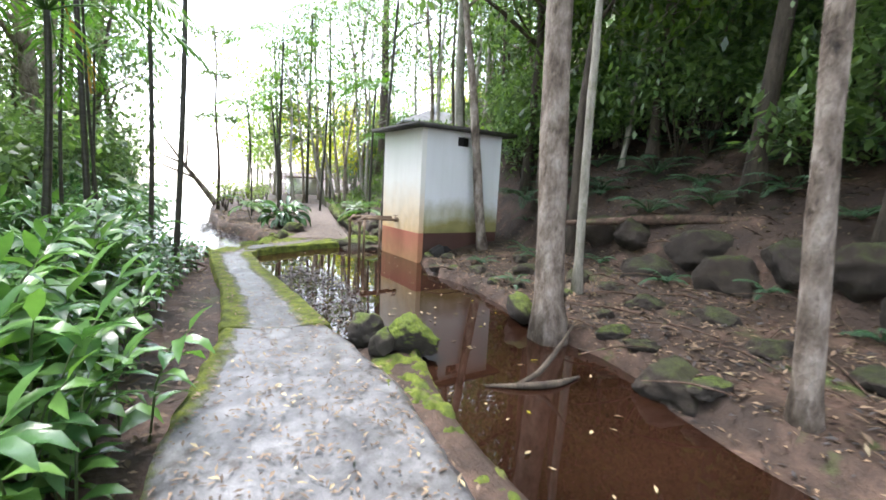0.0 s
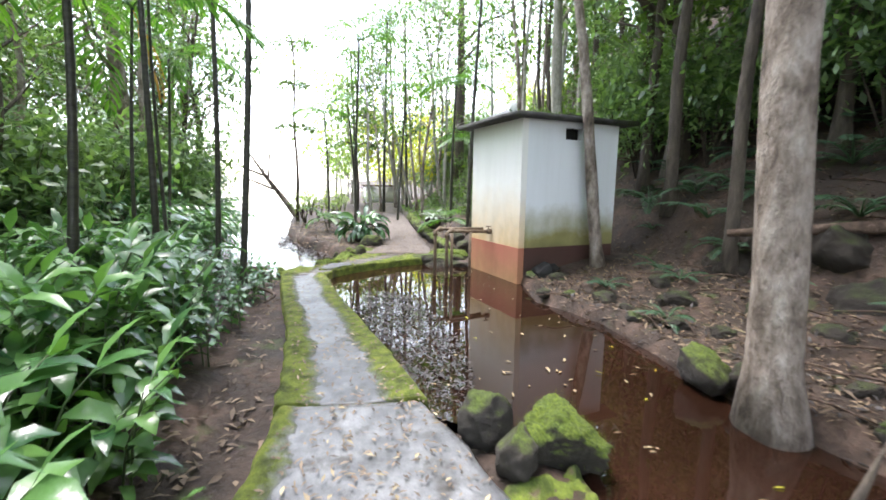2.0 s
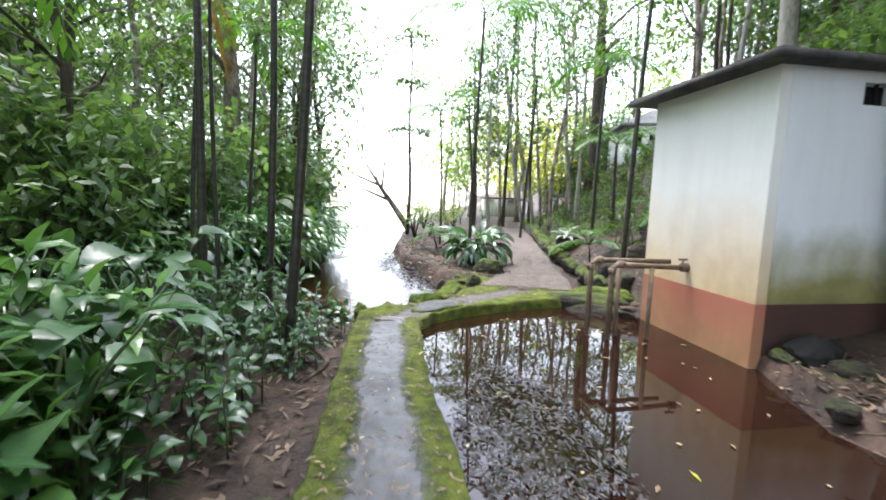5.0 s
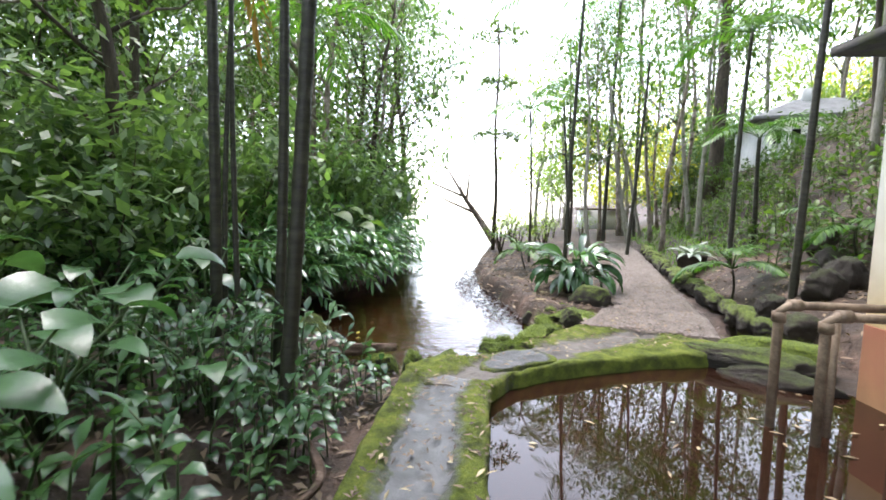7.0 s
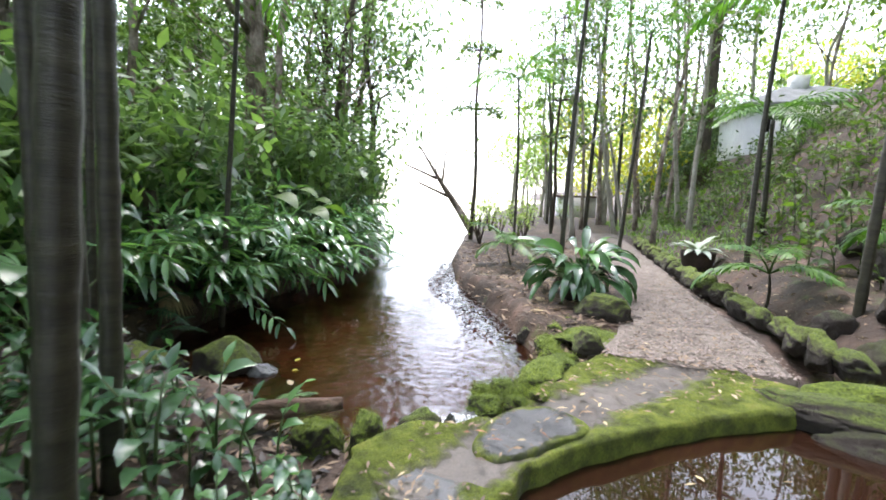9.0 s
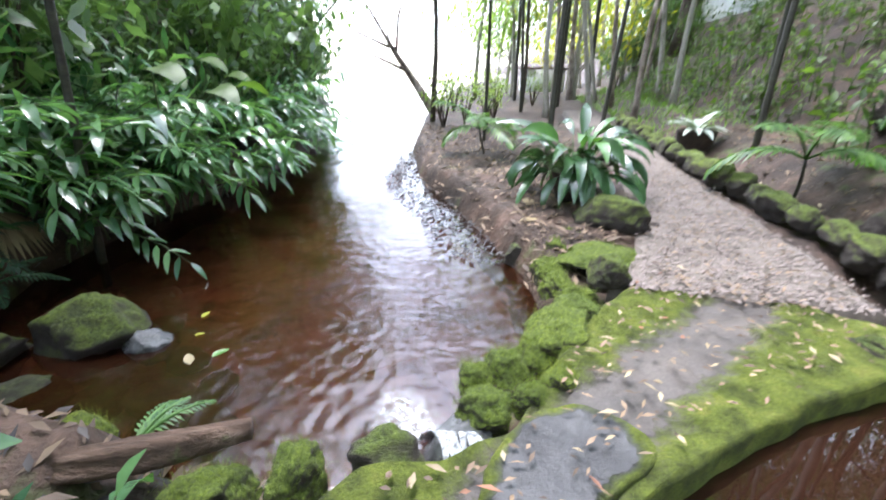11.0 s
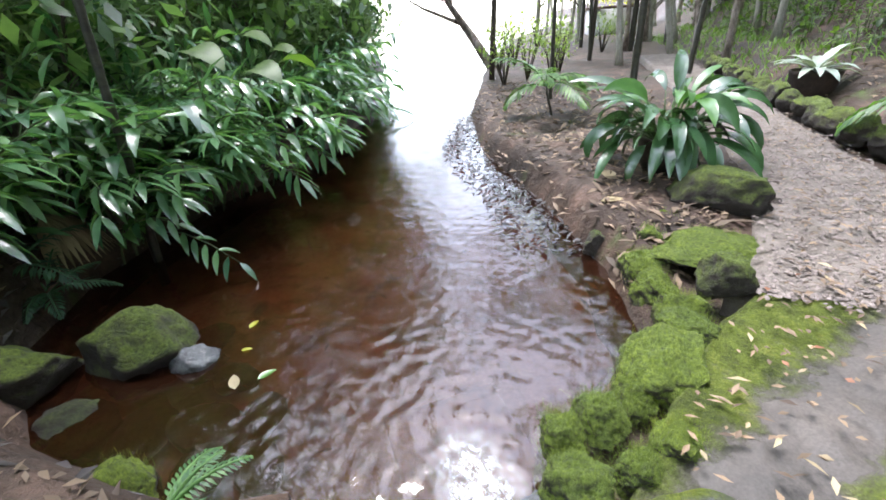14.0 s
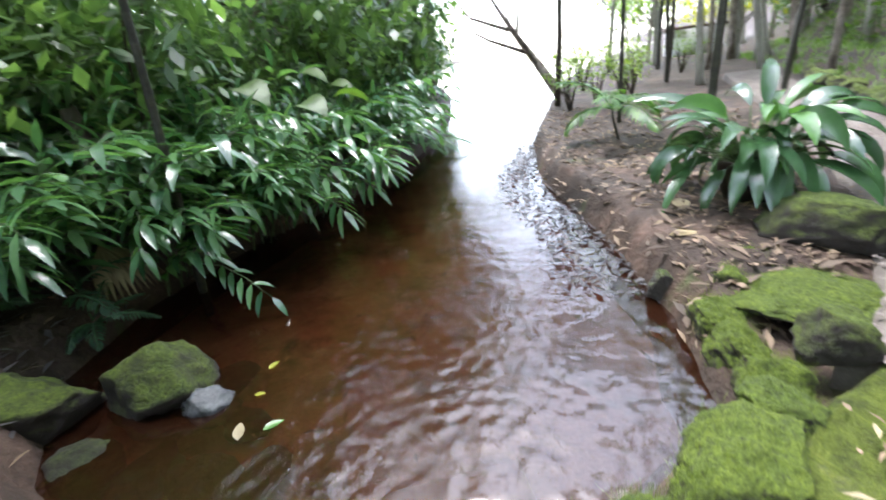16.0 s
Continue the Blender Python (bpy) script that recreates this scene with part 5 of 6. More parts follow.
# ---- plants ----
def ginger(seed, stems, height, leaf_len, leaf_w, leaf, label, group, spread_=0.16, lean=0.35, side=None, up=(0.1, 0.9), name="ginger_plant"):
    """A clump of leafy canes with blades set alternately up each cane."""
    rng = random.Random(seed)
    t = thing(name, label, "plant", group)
    canes, leaves = Soup(), Soup()
    for _ in range(stems):
        a = rng.uniform(0, 6.28) if side is None else side + rng.gauss(0, 0.7)
        h = height * rng.uniform(0.65, 1.15)
        b = Vector((rng.gauss(0, spread_), rng.gauss(0, spread_), -0.05))
        out = Vector((math.cos(a), math.sin(a), 0)) * lean * h * rng.uniform(0.3, 1.2)
        pts = [b, b + out * 0.2 + Vector((0, 0, h * 0.5)), b + out * 0.6 + Vector((0, 0, h * 0.85)), b + out + Vector((0, 0, h))]
        tube(canes, pts, [0.008, 0.007, 0.005, 0.003], 5)
        n = int(h / 0.075)
        for i in range(n):
            k = 0.22 + 0.78 * i / n
            q = pts[0].lerp(pts[1], k / 0.5) if k < 0.5 else (pts[1].lerp(pts[2], (k - 0.5) / 0.3) if k < 0.8 else pts[2].lerp(pts[3], (k - 0.8) / 0.2))
            yaw = a + (1.4 if i % 2 else -1.4) * (1 - 0.4 * k) + rng.gauss(0, 0.45)
            blade(leaves, q, yaw, rng.uniform(*up), leaf_len * rng.uniform(0.7, 1.2), leaf_w * rng.uniform(0.8, 1.2), rng.uniform(0.9, 1.9), rng.gauss(0, 0.3), 3)
        blade(leaves, pts[3], a, 1.0, leaf_len * 0.8, leaf_w * 0.7, 0.6, 0, 3)
    tagged(part("stem", canes, STEM, t), kind="stuff")
    tagged(part("leaves", leaves, leaf, t), kind="stuff")
    return t


def broadleaf(seed, stalks, height, size, leaf, label, group):
    rng = random.Random(seed)
    t = thing("broadleaf_plant", label, "plant", group)
    for i in range(stalks):
        a, h = 6.28 * i / stalks + rng.uniform(-0.4, 0.4), height * rng.uniform(0.55, 1.15)
        e = Vector((math.cos(a), math.sin(a), 0)) * h * rng.uniform(0.35, 0.8)
        st = Soup()
        tube(st, [(0, 0, -0.05), e * 0.45 + Vector((0, 0, h * 0.65)), e + Vector((0, 0, h))], [0.013, 0.01, 0.006], 6)
        part("stalk", st, STEM, t)
        lf, s = Soup(), size * rng.uniform(0.75, 1.2)
        blade(lf, e + Vector((0, 0, h)) - Vector((math.cos(a), math.sin(a), 0)) * s * 0.15, a + rng.gauss(0, 0.3), rng.uniform(0.05, 0.45), s, s * 0.66, rng.uniform(0.7, 1.4), rng.gauss(0, 0.2), 7, 0.3, 0.18)
        part("leaf", lf, leaf, t)
    return t


def fern(seed, fronds, length, leaf, label, group, name="fern", spread_=6.28, start=0.0):
    rng = random.Random(seed)
    t = thing(name, label, "fern", group)
    for i in range(fronds):
        s = Soup()
        frond(s, (0, 0, 0), start + spread_ * i / fronds + rng.uniform(-0.2, 0.2), rng.uniform(0.5, 1.1), length * rng.uniform(0.75, 1.2), rng.uniform(1.0, 1.7), 18, length * 0.2, length * 0.045, rng)
        part("frond", s, leaf, t)
    return t


def shrub(seed, h, spread_, count, size, leaf, label, group):
    rng = random.Random(seed)
    t = thing("shrub", label, "shrub", group)
    tips = []
    for i in range(6):
        a = 6.28 * i / 6 + rng.uniform(-0.4, 0.4)
        e = Vector((math.cos(a) * spread_ * rng.uniform(0.3, 0.9), math.sin(a) * spread_ * rng.uniform(0.3, 0.9), h * rng.uniform(0.6, 1.0)))
        s = Soup()
        tube(s, [(0, 0, -0.05), e * 0.5 + Vector((0, 0, h * 0.15)), e], [0.02, 0.012, 0.004], 5)
        part("stem", s, BARK_DARK, t)
        tips += [e, e * 0.7 + Vector((0, 0, 0.1))]
    s = Soup()
    flakes(s, [rng.choice(tips) + Vector((rng.gauss(0, spread_ * 0.28), rng.gauss(0, spread_ * 0.28), rng.gauss(0, h * 0.17))) for _ in range(count)], size, rng, 0.7)
    tagged(part("foliage", s, leaf, t), kind="stuff")
    return t


def scatter(kinds, spots, rng, low=0.8, high=1.2, lift=0.0):
    """Stand the kinds and copies of them in the given spots."""
    for i, (x, y) in enumerate(spots):
        m = pose(x, y, ground_at(x, y) + lift, 0, 0, rng.uniform(0, 360))
        if i < len(kinds):
            kinds[i].matrix_basis = m
        else:
            c = copy_thing(rng.choice(kinds), m)
            c.scale = [rng.uniform(low, high)] * 3


def pick(n, rng, x0, x1, y0, y1, gap, ok=lambda x, y: True, tries=6000):
    out = []
    for _ in range(tries):
        if len(out) >= n:
            break
        x, y = rng.uniform(x0, x1), rng.uniform(y0, y1)
        if ok(x, y) and all((x - a) ** 2 + (y - b) ** 2 > gap * gap for a, b in out):
            out.append((x, y))
    return out


rng = random.Random(101)
THICKET = "leafy ginger plants beside the path"
kinds = [ginger(200 + i, 6 + i % 3, (0.75, 0.95, 0.85, 0.65)[i], 0.3, 0.1, LEAF, "leafy green ginger plant with glossy drooping blades", THICKET) for i in range(4)]
scatter(kinds, [(x - 0.13, y) for x, y in pick(125, rng, -3.8, -0.85, 0.6, 6.8, 0.27, lambda x, y: x < -0.85 - 0.12 * max(0, y - 3.6))], rng, 0.75, 1.15)
kinds = [ginger(220 + i, 5, 0.5, 0.16, 0.075, LEAF_BROAD, "low leafy plant with heart-shaped dark leaves", "low plants along the gutter", 0.14, name="low_plant") for i in range(3)]
scatter(kinds, pick(95, rng, -3.6, -0.85, 5.0, 9.6, 0.23, lambda x, y: x < -1.05 + 0.06 * (y - 6)), rng, 0.6, 1.1)
kinds = [broadleaf(240 + i, 7, 0.7, 0.3, LEAF_BROAD, "large-leaved plant with broad bluish-green leaves", "large-leaved plants in the thicket") for i in range(3)]
scatter(kinds, [(-1.75, 7.1), (-1.45, 6.6), (-2.2, 6.8), (-2.1, 7.7), (-2.6, 7.3), (-1.8, 5.9), (-2.9, 6.4), (-3.2, 8.0), (-2.4, 8.4), (-2.5, 5.3), (-3.6, 7.0), (-3.3, 9.0), (-3.9, 8.4), (-4.1, 9.6), (-3.7, 10.2), (-4.4, 7.6), (-4.8, 8.9), (-3.0, 9.9), (-3.9, 6.0), (-4.6, 10.6), (-1.6, 8.3), (-1.35, 6.1)], rng, 0.75, 1.2)

BANKSIDE = "leafy plants overhanging the stream"
kinds = [ginger(260 + i, 7, (1.0, 1.15, 0.85)[i], 0.34, 0.075, LEAF_BANK, "overhanging ginger plant with long dark blades", BANKSIDE, 0.2, 0.95, up=(-0.3, 0.5)) for i in range(3)]
scatter(kinds, pick(60, rng, -6.0, -3.5, 11.2, 18.5, 0.36), rng, 0.85, 1.25)


def arching(seed, canes, length, leaf_len, leaf, label, group):
    """Canes that arch out to +x and hang down, with long leaves in two ranks."""
    rng = random.Random(seed)
    t = thing("overhanging_plant", label, "plant", group)
    for _ in range(canes):
        a, ln = rng.gauss(0, 0.55), length * rng.uniform(0.7, 1.2)
        start, end = rng.uniform(0.95, 1.45), rng.uniform(-0.7, 0.0)
        p, n = Vector((rng.gauss(0, 0.1), rng.gauss(0, 0.15), -0.05)), 18
        h = Vector((math.cos(a), math.sin(a), 0))
        pts, leaves = [p.copy()], Soup()
        for i in range(n):
            k = i / (n - 1)
            e = start + (end - start) * k ** 1.2
            p = p + (h * math.cos(e) + Vector((0, 0, math.sin(e)))) * (ln / n)
            pts.append(p.copy())
            if k > 0.2:
                sg = 1 if i % 2 else -1
                blade(leaves, p, a + sg * rng.uniform(0.6, 1.1), min(e, 0.3) - rng.uniform(0.0, 0.35), leaf_len * rng.uniform(0.75, 1.2), leaf_len * rng.uniform(0.2, 0.27), rng.uniform(0.4, 1.1), sg * -0.25, 4, 0.4)
        blade(leaves, p, a, end, leaf_len, leaf_len * 0.22, 0.4, 0, 4)
        cane = Soup()
        tube(cane, pts[::3] + [pts[-1]], list(np.linspace(0.009, 0.003, len(pts[::3]) + 1)), 5)
        c = part("cane", cane, STEM, t)
        tagged(part("leaves", leaves, leaf, c), kind="stuff")
    return t


arch_kinds = [arching(270 + i, 7, 1.15, 0.26, LEAF_BANK, "plant with arching canes of long leaves over the stream", BANKSIDE) for i in range(4)]
spots = [(-3.05, 11.9, 0.9), (-3.0, 12.4, 1.0), (-2.95, 12.9, 1.05), (-2.85, 13.4, 1.05), (-2.8, 13.95, 1.1), (-2.8, 14.5, 1.1), (-2.8, 15.1, 1.15), (-3.4, 12.2, 1.1), (-3.3, 13.1, 1.2), (-3.2, 14.2, 1.25), (-3.3, 15.2, 1.3), (-3.0, 15.9, 1.2), (-3.3, 16.8, 1.3), (-3.6, 11.7, 0.9), (-3.7, 12.8, 1.2), (-3.7, 13.8, 1.4)]
for i, (x, y, s) in enumerate(spots):
    low = y < 13.3
    x -= 0.16 if low else 0.05 if y < 14 else 0.4
    m = pose(x, y, max(ground_at(x, y), -0.1) + 0.02, 0, -12 if low else -4, rng.uniform(-50, 20))
    o = arch_kinds[i] if i < 4 else copy_thing(arch_kinds[i % 4], m)
    o.matrix_basis = m
    o.scale = [s] * 3
for i, (x, y, sc) in enumerate(((-3.65, 11.2, 1.0), (-3.95, 10.8, 1.1), (-4.1, 11.6, 1.1))):
    m = pose(x, y, ground_at(x, y) + 0.02, 0, -8, rng.uniform(-60, 10))
    copy_thing(arch_kinds[i % 4], m).scale = [sc] * 3
stick("dead_stump", [(-3.75, 11.95, -0.05), (-3.9, 12.05, 0.4), (-4.15, 12.15, 0.9), (-4.25, 12.2, 1.25)], [0.13, 0.11, 0.09, 0.07], "dark rotten stump among the bank plants", BARK_DARK, category="stump")
spray = thing("leaf_spray", "single arching spray of long leaves hanging over the water", "plant", m=pose(-2.95, 11.85, 0.05, 0, 0, 0))
s, lf = Soup(), Soup()
q = [(0, 0, 0), (0.25, -0.05, 0.02), (0.5, -0.1, -0.05), (0.72, -0.14, -0.17)]
tube(s, q, [0.006, 0.005, 0.004, 0.003], 5)
for i in range(5):
    c = Vector(q[1]).lerp(Vector(q[3]), i / 5)
    blade(lf, c, -0.9 - 0.1 * i, -0.5, 0.2, 0.05, 0.7, 0.2, 4)
    if i % 2:
        blade(lf, c, 0.6, -0.1, 0.16, 0.045, 0.8, 0.2, 4)
blade(lf, q[3], -0.3, -0.6, 0.18, 0.05, 0.4, 0, 4)
part("stalk", s, STEM, spray)
part("leaves", lf, LEAF_BANK, spray)
rng2 = random.Random(15)
kinds = [broadleaf(280, 6, 1.2, 0.42, LEAF_TREE, "tall plant with large bright green leaves on the stream bank", "large-leaved plants on the stream bank")]
scatter(kinds, [(-3.4, 13.4), (-3.9, 14.6)], rng2)

kinds = [ginger(225 + i, 5, 0.4, 0.17, 0.085, LEAF_TREE, "low leafy ground plant on the slope", "ground plants on the slope", 0.16, name="ground_plant") for i in range(2)]
scatter(kinds, pick(330, rng, 4.2, 13.0, 12.2, 27, 0.34, lambda x, y: x > 4.3 + 0.12 * (y - 12)), rng, 0.7, 1.5)
FERNS = "ferns on the shaded slope"
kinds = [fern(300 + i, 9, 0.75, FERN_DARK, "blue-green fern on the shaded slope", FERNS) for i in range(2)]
scatter(kinds, [(6.0, 7.3), (6.4, 8.0), (5.8, 6.6), (6.3, 5.4), (6.6, 4.5), (6.5, 2.6), (7.0, 1.6), (6.2, 8.9), (7.0, 5.0), (6.9, 3.6), (7.3, 6.2), (6.6, 6.9), (7.6, 4.4), (8.2, 5.6), (7.4, 2.6), (6.7, 7.6), (8.0, 7.0), (9.0, 4.0), (7.1, 9.3), (8.5, 9.0)] + pick(22, rng, 6.6, 11, 0, 16, 0.7), rng, 0.8, 1.4, 0.05)
kinds = [fern(310 + i, 10, 1.0, FERN, "bright green fern in the undergrowth", "ferns in the undergrowth") for i in range(2)]
scatter(kinds, [(-3.2, 17.4), (-3.8, 18.8), (-3.9, 16.2), (-4.5, 17.2), (-5.2, 19), (-4.2, 12.6), (-5.0, 13.5), (-4.8, 10.8), (-5.4, 9.4), (-5.0, 7.9), (-4.6, 6.9), (-6.2, 8.5), (-5.8, 11.8), (-6.6, 10.2), (-7, 13)], rng, 0.9, 1.6, 0.15)
fern(320, 4, 0.3, FERN, "small fern growing beside the fallen log", "", spread_=1.9, start=0.1).matrix_basis = pose(-1.42, 9.96, -0.12)
fern(321, 5, 0.6, FERN_DARK, "dark fern at the foot of the bank", "").matrix_basis = pose(-3.5, 11.2, 0.05)
dryp = thing("dead_palm_frond", "dry brown palm leaf fan on the bank", "dead leaf", m=pose(-3.6, 11.6, 0.3))
s = Soup()
for i in range(14):
    blade(s, (0, 0, 0), -0.9 + 0.13 * i, -0.5, 0.5, 0.05, 0.9, 0, 3)
tagged(part("fan", s, DRY_PALE, dryp), kind="stuff")

UNDER = "shrubs of the undergrowth"
kinds = [shrub(400 + i, (1.3, 1.9, 2.6)[i], (0.8, 1.1, 1.3)[i], (800, 1300, 1700)[i], 0.2, LEAF_DARK, "dark leafy shrub of the undergrowth", UNDER) for i in range(3)]
spots = pick(150, rng, -15, -3.6, 1, 32, 0.75, lambda x, y: clear(x, y) and not (x > -4.4 and y < 9))
spots += [(6.9, 10.2), (7.6, 9.0), (8.4, 10.4), (8.2, 7.2), (7.9, 5.6), (8.6, 4.4), (9.2, 8.8), (8.4, 2.4), (7.9, 1.0), (9.6, 6.4)]
spots += pick(130, rng, 7.0, 18, -2, 36, 0.75, lambda x, y: not (y > 11.5 and y < 31 and x < 15))
scatter(kinds, spots, rng, 0.7, 1.3)
kinds = [shrub(420 + i, 1.6, 0.9, 700, 0.13, LEAF_TREE, "light green leafy shrub", "light green shrubs") for i in range(2)]
scatter(kinds, [(-5.5, 20.5), (-5.2, 22.5), (-6.5, 24), (-7.5, 26.5), (-8.5, 29), (-4.4, 20), (-10, 33), (-12, 37)] + [(5.2, 13.2), (7.8, 12.6), (9.4, 15.5), (10.6, 18.5)], rng, 0.5, 0.8)
kinds = [shrub(430 + i, 1.0, 0.5, 220, 0.1, LEAF_PALE, "sparse twiggy shrub on the pond shore", "twiggy shrubs on the pond shore") for i in range(2)]
scatter(kinds, [(-0.7, 19.6), (-0.2, 20.4), (0.3, 19.2), (-0.9, 21.6), (0.6, 21.5), (-0.6, 24), (0.8, 24.5), (-0.9, 27), (1.2, 28), (0.2, 30), (2.4, 27)], rng, 0.8, 1.5)

# potted plant beside the gravel
pot_plant = thing("potted_plant", "large dark-leaved plant in a round pot beside the gravel path", "potted plant", m=pose(1.0, 13.4, 0.02))
s = Soup()
prof = [(0.0, 0.0), (0.17, 0.0), (0.21, 0.12), (0.235, 0.26), (0.245, 0.3), (0.22, 0.3), (0.2, 0.26), (0.0, 0.25)]
k = 24
for r_, z_ in prof:
    s.v += [(r_ * math.cos(6.2832 * j / k), r_ * math.sin(6.2832 * j / k), z_) for j in range(k)]
s.f = [(a * k + j, a * k + (j + 1) % k, (a + 1) * k + (j + 1) % k, (a + 1) * k + j) for a in range(len(prof) - 1) for j in range(k)]
part("pot", s, POT, pot_plant, "dark round clay pot")
rng = random.Random(55)
for i in range(84):
    s, st, a, e = Soup(), Soup(), rng.uniform(0, 6.28), rng.uniform(0.05, 1.4)
    h, ln = Vector((math.cos(a), math.sin(a), 0)), rng.uniform(0.2, 0.42)
    foot = h * 0.1 + Vector((0, 0, 0.26))
    tip = foot + h * ln * math.cos(e) + Vector((0, 0, ln * math.sin(e)))
    tube(st, [foot, foot.lerp(tip, 0.5) + Vector((0, 0, 0.03)), tip], [0.009, 0.007, 0.006], 5)
    blade(s, tip, a + rng.gauss(0, 0.25), e - rng.uniform(0.1, 0.6), rng.uniform(0.38, 0.64), rng.uniform(0.08, 0.125), rng.uniform(0.9, 2.1), rng.gauss(0, 0.5), 7, 0.5)
    lf = part("leaf", s, LEAF if e > 1.1 and i % 2 else LEAF_POT, pot_plant)
    part("stalk", st, STEM, lf)
agave = thing("agave", "silvery-leaved plant in a dark pot on the slope", "plant", m=pose(3.75, 16.6, ground_at(3.75, 16.6)))
s = Soup()
for r_, z_ in prof:
    s.v += [(r_ * 1.3 * math.cos(6.2832 * j / k), r_ * 1.3 * math.sin(6.2832 * j / k), z_ * 1.3) for j in range(k)]
s.f = [(a * k + j, a * k + (j + 1) % k, (a + 1) * k + (j + 1) % k, (a + 1) * k + j) for a in range(len(prof) - 1) for j in range(k)]
part("pot", s, POT, agave, "dark round pot")
for i in range(16):
    s, a = Soup(), 6.28 * i / 16
    blade(s, (0, 0, 0.36), a, rng.uniform(0.3, 1.1), 0.6, 0.13, 1.1, 0, 5, 0.5)
    part("leaf", s, LEAF_GREY, agave)

# ---- the white house on the slope ----
far = thing("white_house", "small white house on the slope with a hipped grey roof", "house", m=pose(9.8, 28.0, 3.6, 0, 0, -8))
part("wall", boxes((0, 0, -2.2, 5, 4, 1.9)), WHITE, far)
for x, wd in ((0.45, 0.32), (1.15, 0.32), (2.6, 0.7)):
    wnd = part("window", boxes((x, -0.03, 0.75, x + wd, 0.02, 1.35)), DARK, far, "small dark window")
    part("frame", boxes((x - 0.05, -0.05, 0.7, x + wd + 0.05, -0.031, 0.75), (x - 0.05, -0.05, 1.35, x + wd + 0.05, -0.031, 1.4)), WHITE, wnd)
s = Soup()
s.add([(-0.4, -0.4, 1.9), (5.4, -0.4, 1.9), (5.4, 4.4, 1.9), (-0.4, 4.4, 1.9), (1.8, 2, 3.0), (3.4, 2, 3.0), (-0.4, -0.4, 1.8), (5.4, -0.4, 1.8), (5.4, 4.4, 1.8), (-0.4, 4.4, 1.8)],
      [(0, 1, 5, 4), (1, 2, 5), (2, 3, 4, 5), (3, 0, 4), (6, 7, 1, 0), (7, 8, 2, 1), (8, 9, 3, 2), (9, 6, 0, 3), (9, 8, 7, 6)])
roof2 = part("roof", s.mesh("roof", RENDER, False), RENDER, far, "grey hipped roof with white eaves")
part("chimney", boxes((2.0, 1.6, 2.6, 2.6, 2.2, 3.4)), WHITE, roof2)
single("retaining_wall", boxes((0, 0, -1.9, 3.3, 0.2, 0.8)), RENDER, "plain grey retaining wall in front of the white house", "wall", m=pose(10.2, 25.8, 3.6, 0, -10, 5))
low = thing("pavilion", "low pale building beyond the lawn with a dark roof edge", "building", m=pose(3.6, 40, 0.3))
part("wall", boxes((0, 0, -0.5, 2.6, 3, 1.1)), WHITE, low)
part("roof", boxes((-0.2, -0.3, 1.1, 2.8, 3.2, 1.25)), DEADWOOD, low, "brown roof edge")

# ---- lawn, litter and fallen leaves ----
rng = random.Random(9)
soup = Soup()
for _ in range(5200):
    x, y = rng.uniform(3.3, 9.5), rng.uniform(17, 34)
    if x < 3.6 + 0.1 * (y - 17) or x > 6.5 + 0.2 * (y - 17):
        continue
    blade(soup, (x, y, ground_at(x, y) - 0.01), rng.uniform(0, 6.28), rng.uniform(0.6, 1.4), rng.uniform(0.12, 0.3), 0.035, 1.0, n=2)
single("grass", soup, GRASS, "light green grass on the slope beyond the gravel path", "grass", kind="stuff")


def litter(name, count, area, size, material, label, ok, z=None, seed=1, tilt=0.35):
    rng, s, made = random.Random(seed), Soup(), 0
    x0, x1, y0, y1 = area
    for _ in range(count * 4):
        if made >= count:
            break
        x, y = rng.uniform(x0, x1), rng.uniform(y0, y1)
        if not ok(x, y):
            continue
        zz = (ground_at(x, y) if z is None else z) + rng.uniform(0.004, 0.014)
        blade(s, (x, y, zz), rng.uniform(0, 6.28), rng.uniform(-0.05, tilt), size * rng.uniform(0.5, 1.5), size * rng.uniform(0.25, 0.5), rng.uniform(0.0, tilt * 1.6), rng.gauss(0, tilt * 0.5), 2)
        made += 1
    return single(name, s, material, label, "leaf litter", kind="stuff")


hill = lambda x, y: (x > 3.2 and not (2.9 < x < 5.5 and 8.2 < y < 10.8)) and off(POOL_EDGE, x, y) > 0.0
litter("leaf_litter", 7000, (3.2, 9.0, 0.5, 17), 0.085, DRY, "brown dead leaves covering the slope", hill, seed=2, tilt=0.6)
litter("leaf_litter", 1100, (3.2, 7.5, 1.0, 16), 0.07, DRY_PALE, "pale dead leaves scattered over the slope", hill, seed=3, tilt=0.6)
litter("leaf_litter", 2600, (2.9, 5.8, 1.3, 8.3), 0.06, DRY, "small brown dead leaves on the muddy bank", hill, seed=22, tilt=0.6)
litter("leaf_litter", 2200, (-3.2, -0.35, 1.5, 10), 0.09, DRY, "brown dead leaves under the plants", lambda x, y: x < np.interp(y, [p[1] for p in LEFT_EDGE], [p[0] for p in LEFT_EDGE]) - 0.05, seed=4, tilt=0.5)
onpath = lambda x, y: np.interp(y, [0, 2.6, 4.6, 7.5, 9.6], [-0.58, -0.53, -0.2, -0.46, -0.6]) < x < np.interp(y, [0, 3, 4.45, 6.7, 8.7], [0.95, 0.97, 0.7, 0.36, 0.08])
litter("leaf_litter", 2300, (-0.7, 1.0, 0.4, 9.4), 0.045, DRY, "small dark dead leaves on the concrete path", onpath, 0.008, 5)
litter("leaf_litter", 170, (-0.7, 1.0, 1.0, 9.4), 0.055, DRY_PALE, "pale dead leaves on the concrete path", onpath, 0.012, 6)
